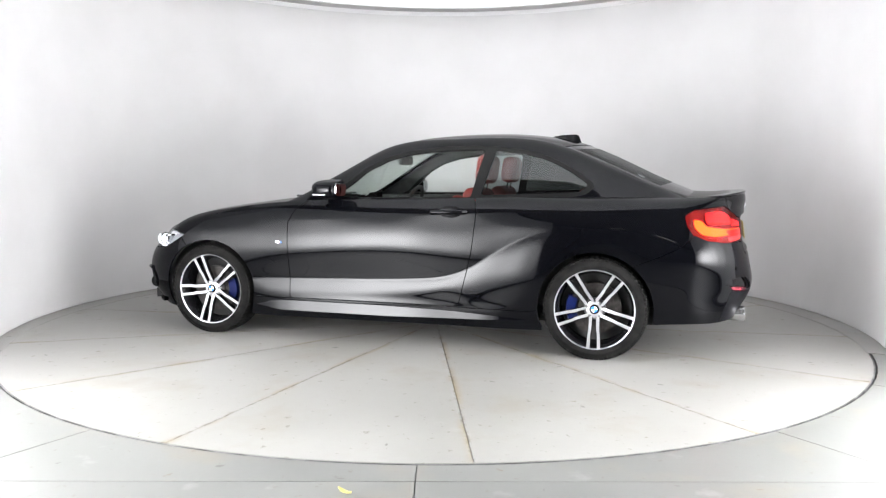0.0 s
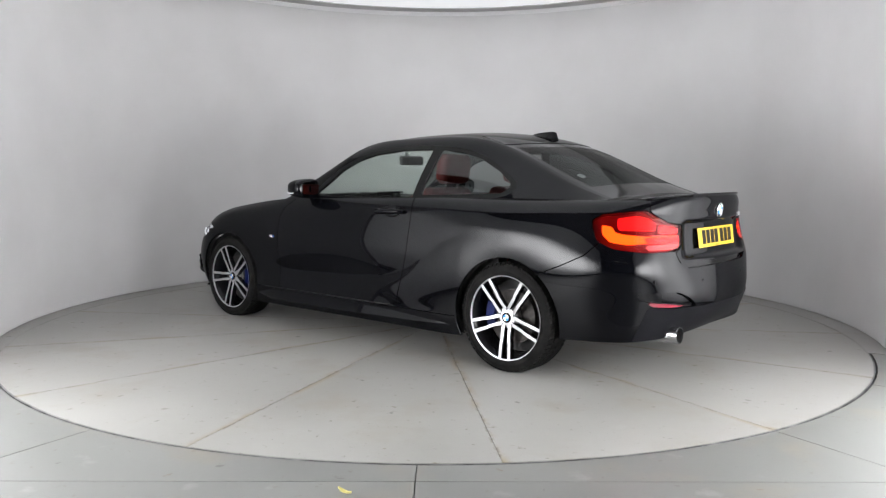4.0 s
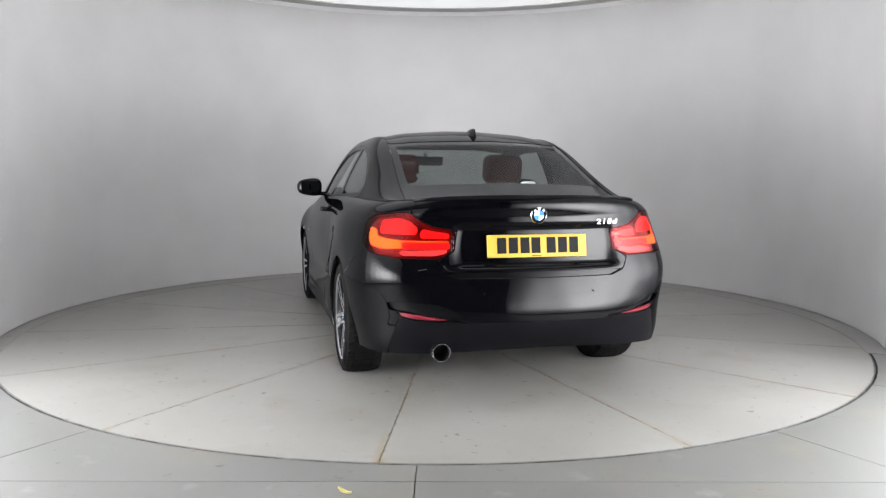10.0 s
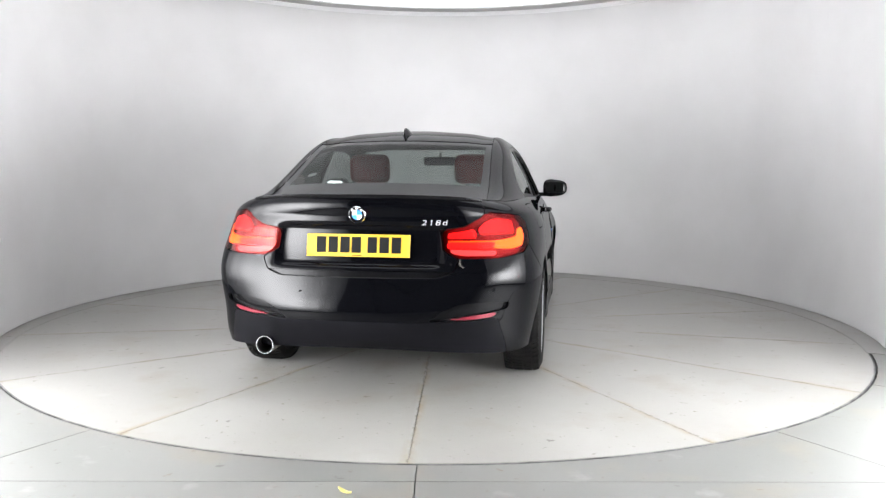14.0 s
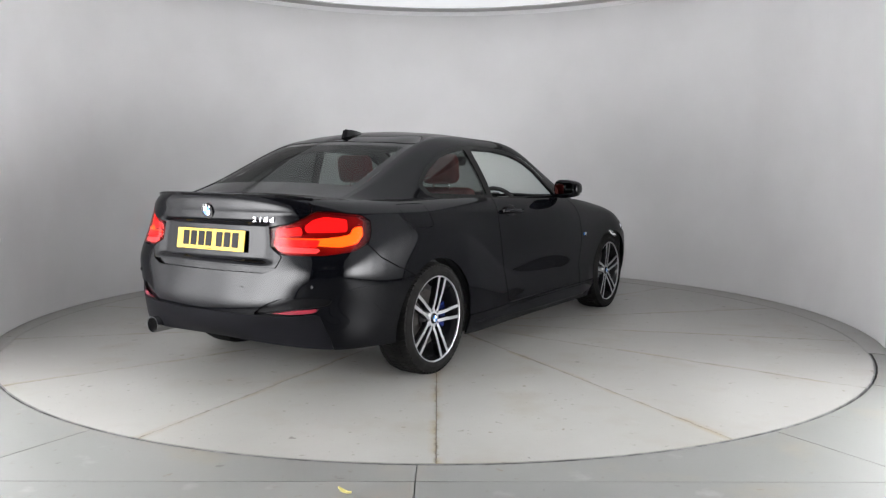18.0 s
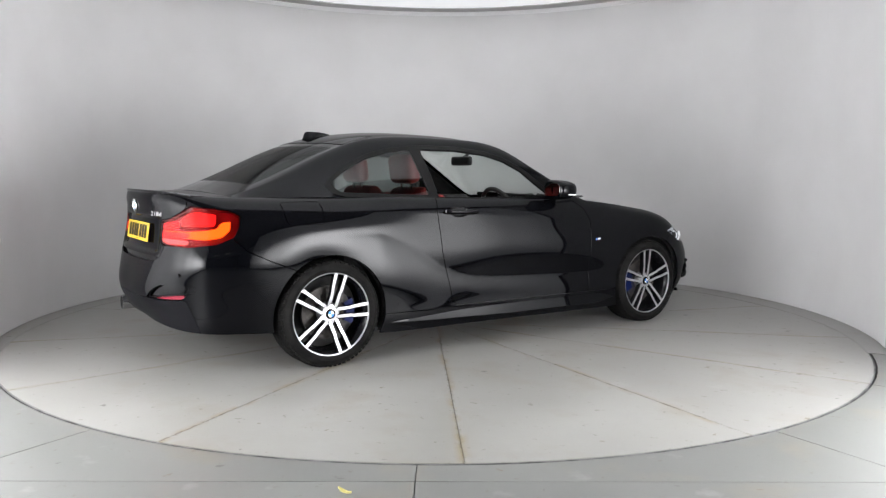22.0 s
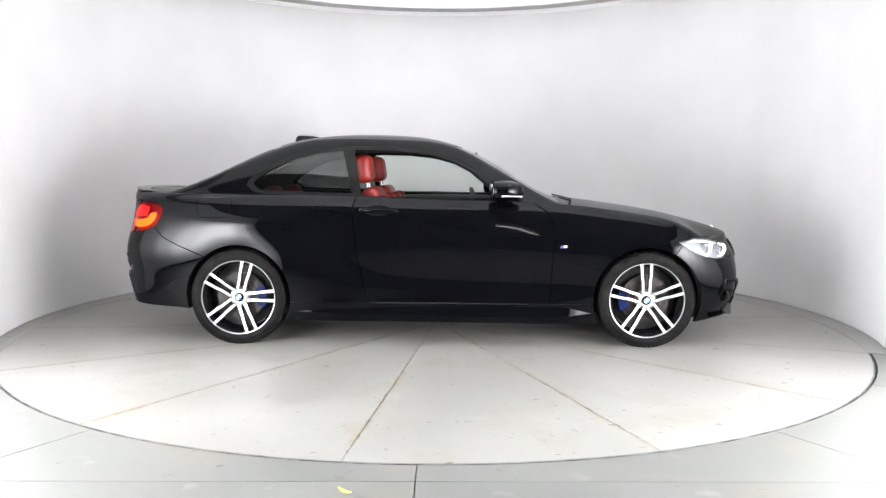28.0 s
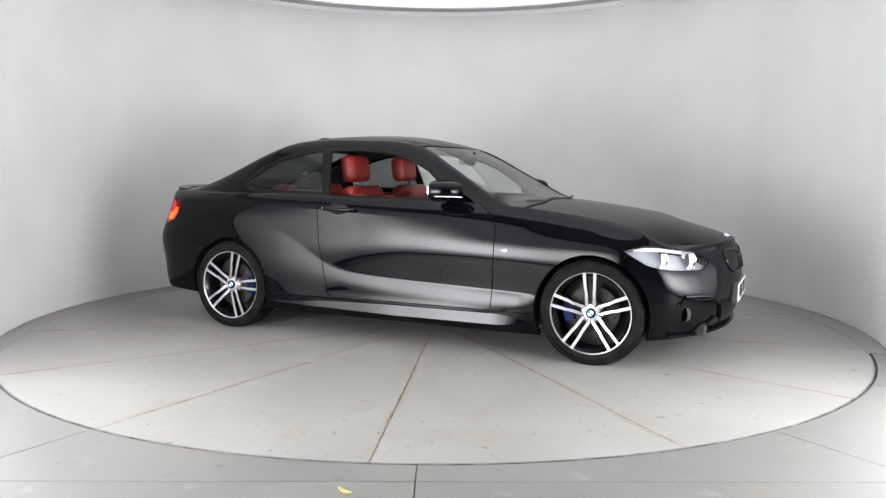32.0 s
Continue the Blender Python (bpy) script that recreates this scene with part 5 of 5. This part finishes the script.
def build_details(car, doors):
    Y_OUT = Matrix(((0, -1, 0, 0), (1, 0, 0, 0), (0, 0, 1, 0), (0, 0, 0, 1)))
    # tail: badge, plate, lettering, tail pipe, sensors
    roundel(car, Matrix.Translation((-2.236, 0.0, 0.935)) @ Matrix.Rotation(radians(-8), 4, "Y") @ Y_OUT, 0.041)
    number_plate(car, rear_frame(0.0, 0.785, -0.014, radians(-8)), YELLOW, "yellow number plate with dark bars")
    lettering("218d", 0.036, tail_pose(-0.392, 0.887, 0.003) @ Matrix(((1, 0.18, 0, 0), (0, 1, 0, 0), (0, 0, 1, 0), (0, 0, 0, 1))), LETTER_SILVER, car, "model_lettering", 0.001, 1.5, 1.22)
    M = Matrix.Translation((-2.172, 0.485, 0.274)) @ Matrix.Rotation(radians(90), 4, "Z")
    bm = bmesh.new()
    lathe(bm, [(0.034, -0.16), (0.044, -0.14), (0.0465, 0.055), (0.0455, 0.060), (0.0425, 0.060), (0.0415, 0.050)], 40, M)
    bmesh.ops.recalc_face_normals(bm, faces=bm.faces[:])
    pipe = part("tail_pipe", bm, PIPE_STEEL, car, "chrome tail pipe end", True)
    bm = bmesh.new()
    lathe(bm, [(0.0415, 0.052), (0.0405, -0.10), (0.0, -0.10)], 32, M)
    part("pipe_bore", bm, DARK, pipe, "sooty black pipe bore", True)
    for y, z in ((0.66, .575), (0.28, .555), (-0.28, .555), (-0.66, .575)):
        bm = bmesh.new()
        lathe(bm, [(0.0, 0.0), (0.0095, 0.0), (0.0105, -0.003)], 20, rear_frame(y, z, -0.001) @ Matrix.Rotation(radians(-90), 4, "X") @ Matrix.Rotation(math.pi, 4, "X"))
        part("parking_sensor", bm, PAINT, car)
    # boot lip spoiler
    s = np.linspace(S_KNOTS[10] + 0.05, S_END, 40)
    e = deck_line(s)
    bm = bmesh.new()
    rows = []
    full = [(x, y, z) for x, y, z in e] + [(x, -y, z) for x, y, z in e[::-1][1:]]
    for i, (x, y, z) in enumerate(full):
        k = 1 - abs(i / (len(full) - 1) * 2 - 1)
        hgt = 0.002 + 0.008 * min(1, k * 6)
        L = 0.055
        rows.append([bm.verts.new(p) for p in ((x + L + 0.03, y * 0.97, z + 0.004), (x + L * 0.3, y, z + 0.006 + hgt * 0.5), (x - 0.007, y * 1.005, z + 0.004 + hgt), (x - 0.008, y * 1.005, z + hgt - 0.002), (x + 0.004, y, z - 0.012))])
    for a, b in zip(rows, rows[1:]):
        for i in range(4):
            bm.faces.new((a[i], a[i + 1], b[i + 1], b[i]))
    bmesh.ops.recalc_face_normals(bm, faces=bm.faces[:])
    part("lip_spoiler", bm, GLOSS_BLACK, car, "gloss black boot lip spoiler", True)
    # roof aerial
    bm = bmesh.new()
    base = []
    for k in range(12):
        t = k / 11
        x = -0.93 - 0.20 * t
        hgt = 0.058 * (t ** 0.7) * (1 if t < .86 else max(0, (1 - t) / .14) ** .4)
        wd = 0.032 * math.sin(math.pi * min(1, t * 0.9 + 0.08)) + 0.002
        z0 = float(ROOF_Z(np.array([x]))[0]) - 0.004
        base.append([bm.verts.new(p) for p in ((x, -wd, z0), (x - 0.004, -wd * 0.3, z0 + hgt * 0.6), (x - 0.012 * t, -0.003, z0 + hgt), (x - 0.012 * t, 0.003, z0 + hgt), (x - 0.004, wd * 0.3, z0 + hgt * 0.6), (x, wd, z0))])
    for a, b in zip(base, base[1:]):
        for i in range(5):
            bm.faces.new((a[i], a[i + 1], b[i + 1], b[i]))
    bm.faces.new(base[-1])
    bmesh.ops.recalc_face_normals(bm, faces=bm.faces[:])
    part("roof_aerial", bm, GLOSS_BLACK, car, "black shark-fin aerial", True)
    for sg, door in zip((1, -1), doors):
        # door mirror
        m = new("door_mirror")
        m.parent = car
        tagged(m, "black door mirror")
        bm = bmesh.new()
        bmesh.ops.create_uvsphere(bm, u_segments=28, v_segments=16, radius=1.0)
        for v in bm.verts:
            x, y, z = v.co
            x = x ** 0.75 if x > 0 else -abs(x) ** 0.28
            y = math.copysign(abs(y) ** 0.65, y)
            z = math.copysign(abs(z) ** 0.7, z)
            v.co = (0.375 + (0.150 if x > 0 else 0.060) * x * (1 - 0.25 * max(0, y)), sg * (0.896 + 0.094 * y), 1.024 + (0.066 - 0.010 * y) * z)
        part("mirror_shell", bm, PAINT, m, "", True)
        bm = bmesh.new()
        outline = []
        for k in range(32):
            c, d = math.cos(2 * math.pi * k / 32), math.sin(2 * math.pi * k / 32)
            y, z = math.copysign(abs(c) ** 0.5, c), math.copysign(abs(d) ** 0.5, d)
            outline.append(bm.verts.new((0.3155 + 0.06 * 0.080 * y, sg * (0.892 + 0.070 * y), 1.027 + 0.044 * z)))
        bm.faces.new(outline if sg > 0 else outline[::-1])
        gm = bmesh.ops.extrude_face_region(bm, geom=bm.faces[:])["geom"]
        for v in gm:
            if isinstance(v, bmesh.types.BMVert):
                v.co.x += 0.006
        bmesh.ops.recalc_face_normals(bm, faces=bm.faces[:])
        part("mirror_glass", bm, MIRROR_GLASS, m)
        # thin lamp wrapped round the shell's lower outer edge
        bm = bmesh.new()
        bands = []
        for k in range(25):
            a = radians(-62 + 150 * k / 24)
            cx, cy = math.cos(a), math.sin(a)
            row = []
            for zz in (-0.47, -0.41, -0.35):
                r = math.sqrt(1 - zz * zz)
                x, y = (math.copysign(abs(r * cx) ** 0.75, cx), math.copysign(abs(r * cy) ** 0.65, cy))
                z = -abs(zz) ** 0.7
                row.append(bm.verts.new((0.375 + 0.154 * x * (1 - 0.25 * max(0, y)), sg * (0.896 + 0.0975 * y), 1.024 + (0.067 - 0.010 * y) * z)))
            bands.append(row)
        for p, q in zip(bands, bands[1:]):
            for i in range(2):
                bm.faces.new((p[i], q[i], q[i + 1], p[i + 1]))
        bmesh.ops.recalc_face_normals(bm, faces=bm.faces[:])
        part("indicator_strip", bm, WHITE, m, "clear indicator strip", True)
        bm = bmesh.new()
        y0, y1 = sorted((sg * 0.755, sg * 0.87))
        box(bm, 0.36, 0.47, y0, y1, 0.958, 0.988)
        bevelled(bm, 0.012, 3)
        part("mirror_arm", bm, GLOSS_BLACK, m, "", True)
        # door handle in a shallow cup
        z_h, x_h = 0.893, -0.41
        bm = bmesh.new()
        pts = [(x_h - 0.115, sg * 0.846, z_h), (x_h - 0.095, sg * 0.868, z_h), (x_h - 0.03, sg * 0.878, z_h - 0.002), (x_h + 0.05, sg * 0.877, z_h - 0.004), (x_h + 0.10, sg * 0.866, z_h - 0.006), (x_h + 0.118, sg * 0.846, z_h - 0.007)]
        tube(bm, pts, 0.0155, 12)
        part("handle", bm, PAINT, door, "glossy black door handle", True)
        bm = bmesh.new()
        bmesh.ops.create_uvsphere(bm, u_segments=24, v_segments=10, radius=1.0)
        for v in bm.verts:
            v.co = (x_h - 0.01 + 0.085 * v.co.x, sg * (0.836 + 0.008 * v.co.y), z_h - 0.004 + 0.042 * v.co.z)
        part("handle_cup", bm, GLOSS_BLACK, door, "", True)
        if sg < 0:
            bm = bmesh.new()
            lathe(bm, [(0.0, 0.0), (0.0085, 0.0), (0.0095, -0.006)], 20, Matrix.Translation((x_h - 0.122, -0.856, z_h + 0.002)) @ Matrix.Rotation(math.pi, 4, "Z"))
            part("lock", bm, STEEL, door, "", True)
        # small wing emblem
        for i, (w0, mt) in enumerate(((0.006, BLUE), (0.006, REFLECTOR), (0.026, LETTER_SILVER))):
            bm = bmesh.new()
            x0 = 0.776 + (0.0, 0.008, 0.016)[i]
            box(bm, x0, x0 + w0, -0.0035, 0.0035, -0.008, 0.008, Matrix.Translation((0, sg * 0.8655, 0.664)) @ Matrix(((1, 0, 0.35, 0), (0, 1, 0, 0), (0, 0, 1, 0), (0, 0, 0, 1))))
            part("wing_emblem", bm, mt, car)
    # upward-facing blade along each sill, tapering to the rear
    for sg in (1, -1):
        bm = bmesh.new()
        rows = []
        for x in np.linspace(-0.97, 0.985, 28):
            k = max(0.02, min(1.0, (x + 0.98) / 1.0) ** 0.8 * min(1.0, (0.995 - x) / 0.22))
            edge = SKIRT_Y(x) - 0.006 * (1 - k)
            rows.append([bm.verts.new((x, sg * (edge + dy * k), 0.232 + (z - 0.232) * (0.25 + 0.75 * k))) for dy, z in ((-0.006, 0.272), (0.006, 0.266), (0.018, 0.206), (0.019, 0.200), (0.010, 0.188), (-0.03, 0.184))])
        for a, b in zip(rows, rows[1:]):
            for i in range(5):
                bm.faces.new((a[i], a[i + 1], b[i + 1], b[i]))
        bm.faces.new(rows[0])
        bm.faces.new(rows[-1])
        bmesh.ops.recalc_face_normals(bm, faces=bm.faces[:])
        part("sill_blade", bm, PAINT, car, "", True)
    # front plate, kidney bars, fog lamps
    number_plate(car, Matrix(((0, 0, 1, 2.122), (1, 0, 0, 0), (0, 1, 0, 0.405), (0, 0, 0, 1))), WHITE_PLATE, "white number plate with dark bars")
    bm = bmesh.new()
    box(bm, 2.07, 2.117, -0.27, 0.27, 0.343, 0.467)
    part("plate_holder", bevelled(bm, 0.006, 2), PLASTIC, car, "", True)
    roundel(car, Matrix.Translation((2.030, 0.0, 0.732)) @ Matrix.Rotation(radians(-48), 4, "Y") @ Matrix(((0, 1, 0, 0), (-1, 0, 0, 0), (0, 0, 1, 0), (0, 0, 0, 1))), 0.041)
    for sg in (1, -1):
        for k in range(7):
            s = 0.08 + 0.036 * k
            vs = skin(np.full(9, s), np.linspace(0.475, 0.70, 9))
            bm = bmesh.new()
            tube(bm, [(x - 0.006, y * sg, z) for x, y, z in vs], 0.005, 6)
            part("grille_bar", bm, INTAKE, car)
        ring = []
        P = np.array(KIDNEY)
        n = len(P)
        loop = []
        for k in range(n * 6):
            i, w = k // 6, (k % 6) / 6
            a, b, c, d = P[(i - 1) % n], P[i], P[(i + 1) % n], P[(i + 2) % n]
            loop.append(0.5 * (2 * b + (c - a) * w + (2 * a - 5 * b + 4 * c - d) * w**2 + (3 * b - a - 3 * c + d) * w**3))
        for s, z in loop:
            vs = np.linspace(0.02, V_END, 160)
            P = skin(np.full(160, s), vs)
            ring.append(P[np.argmin(abs(P[:, 2] - z))])
        ring.append(ring[0])
        bm = bmesh.new()
        tube(bm, [(x + 0.002, y * sg, z) for x, y, z in ring], 0.009, 8)
        part("grille_surround", bm, GLOSS_BLACK, car, "", True)
        P = on_skin(0.81, 0.335)
        M = Matrix.Translation((P[0] - 0.012, sg * (P[1] - 0.010), P[2])) @ Matrix.Rotation(radians(-42 * sg), 4, "Z") @ Matrix.Rotation(radians(-90), 4, "Z")
        bm = bmesh.new()
        lathe(bm, [(0.030, -0.014), (0.034, 0.000), (0.041, -0.004), (0.046, -0.03)], 32, M)
        fog = part("fog_lamp", bm, DARK, car, "round black-rimmed fog lamp", True)
        bm = bmesh.new()
        lathe(bm, [(0.0, -0.004), (0.02, -0.006), (0.031, -0.012)], 28, M)
        part("fog_lens", bm, DARK, fog, "", True)
        # honeycomb of the side intake: slanting bars both ways
        for k in range(9):
            for lean in (-1, 1):
                s0 = 0.565 + 0.024 * k
                line = [on_skin(s0 + lean * 0.030 * (q - 0.5), 0.268 + 0.125 * q) for q in np.linspace(0, 1, 7)]
                bm = bmesh.new()
                tube(bm, [(x - 0.010, y * sg * 0.992, z) for x, y, z in line], 0.0042, 6)
                part("intake_bar", bm, INTAKE, car)
        # painted ridge round the top of the intake, and the fin in its lower corner
        line = [on_skin(s0, z0) for s0, z0 in ((.885, .345), (.872, .395), (.840, .440), (.76, .438), (.66, .428), (.58, .405), (.515, .370), (.49, .32), (.475, .255))]
        bm = bmesh.new()
        tube(bm, [(x + 0.004, y * sg * 1.003, z) for x, y, z in line], 0.013, 10)
        part("intake_ridge", bm, PAINT, car, "", True)
        fin = [on_skin(s0, z0) for s0, z0 in ((.50, .262), (.57, .300), (.68, .252), (.56, .238))]
        bm = bmesh.new()
        low = [bm.verts.new((x - 0.02, y * sg, z)) for x, y, z in fin]
        top = [bm.verts.new((x + 0.016, y * sg * 1.01, z)) for x, y, z in fin]
        bm.faces.new(top)
        for i in range(4):
            bm.faces.new((low[i], low[(i + 1) % 4], top[(i + 1) % 4], top[i]))
        bmesh.ops.recalc_face_normals(bm, faces=bm.faces[:])
        part("intake_fin", bm, GLOSS_BLACK, car)
    # splitter under the nose
    bm = bmesh.new()
    rows = []
    for s0 in list(np.linspace(0.93, 0.0, 22)):
        x, y, z = on_skin(max(s0, 0.02), 0.205)
        y = 0.0 if s0 == 0.0 else y
        rows.append((x, y))
    full = [(x, -y) for x, y in rows] + [(x, y) for x, y in rows[::-1][1:]]
    strips = []
    for x, y in full:
        d = Vector((x - 1.2, y * 1.6, 0)).normalized()
        strips.append([bm.verts.new((x + d.x * o, y + d.y * o, z)) for o, z in ((-0.05, 0.212), (0.004, 0.214), (0.024, 0.204), (0.022, 0.192), (-0.05, 0.188))])
    for a, b in zip(strips, strips[1:]):
        for i in range(4):
            bm.faces.new((a[i], a[i + 1], b[i + 1], b[i]))
    bmesh.ops.recalc_face_normals(bm, faces=bm.faces[:])
    part("front_splitter", bm, PAINT, car, "", True)
    # wipers on the cowl
    for y0, y1 in ((-0.10, -0.62), (0.45, -0.05)):
        bm = bmesh.new()
        tube(bm, [(0.86, y0, 0.968), (0.90, (y0 + y1) / 2, 0.958), (0.86, y1, 0.966)], 0.008, 8)
        part("wiper", bm, PLASTIC, car, "", True)
    # underbody and wheel housings
    bm = bmesh.new()
    box(bm, -0.96, 0.96, -0.80, 0.80, 0.17, 0.24)
    box(bm, -1.72, -0.955, -0.60, 0.60, 0.190, 0.30)
    box(bm, 0.955, 1.97, -0.62, 0.62, 0.19, 0.26)
    part("underbody", bm, DARK, car)
    for x in (HUB_X, -HUB_X):
        for sg in (1, -1):
            bm = bmesh.new()
            lathe(bm, [(ARCH_R + 0.012, sg * 0.80), (ARCH_R + 0.012, sg * 0.55), (0.0, sg * 0.55)], 40, Matrix.Translation((x, 0, HUB_Z)), 0, radians(208), radians(-14))
            part("wheel_housing", bm, DARK, car)
        bm = bmesh.new()
        box(bm, x - 0.06, x + 0.06, -0.62, 0.62, 0.24, 0.34)
        part("axle", bm, DARK, car)


def build_car():
    car = new("car")
    tagged(car, "glossy black two-door coupe with red leather seats", "car")
    doors = build_body(car)
    build_cabin(car, doors)
    build_interior(car)
    build_wheel(car, HUB_X, 0.866, radians(180 - 41))
    build_wheel(car, HUB_X, -0.866, radians(180 - 20))
    build_wheel(car, -HUB_X, 0.872, radians(180 - 54))
    build_wheel(car, -HUB_X, -0.872, radians(180 - 3))
    build_details(car, doors)
    return car


def heading(t):
    return 90 - TURN_RATE * (t - TURN_ZERO)


def motions():
    rows_table, rows_car = [], []
    for k in range(33):
        t = float(k)
        m = pose(0, 0, 0, 0, 0, heading(t))
        rows_table.append((t, m))
        rows_car.append((t, m @ pose(CAR_X, CAR_Y, 0)))
    walk(platform, rows_table)
    walk(coupe, rows_car)


def fallen_leaf():
    """A small curled yellow leaf on the front slab."""
    bm = bmesh.new()
    rows = []
    for i in range(9):
        t = i / 8
        w = 0.010 * math.sin(math.pi * t) ** 0.7 + 0.0005
        x = 0.07 * (t - 0.5)
        rows.append([bm.verts.new((x, j * w, 0.002 + 0.006 * abs(j) + 0.010 * (t - 0.5) ** 2 * 4)) for j in (-1, -0.5, 0, 0.5, 1)])
    for a, b in zip(rows, rows[1:]):
        for i in range(4):
            bm.faces.new((a[i], a[i + 1], b[i + 1], b[i]))
    grown = bmesh.ops.extrude_face_region(bm, geom=bm.faces[:])["geom"]
    for v in grown:
        if isinstance(v, bmesh.types.BMVert):
            v.co.z -= 0.0012
    bmesh.ops.recalc_face_normals(bm, faces=bm.faces[:])
    leaf = mesh_object("leaf", bm, LEAF, smooth=True)
    leaf.location, leaf.rotation_euler.z = (-0.325, -3.24, 0.0), radians(-40)
    tagged(leaf, "small curled yellow leaf on the concrete floor", "leaf")


build_studio()
fallen_leaf()
platform = turntable()
coupe = build_car()
motions()
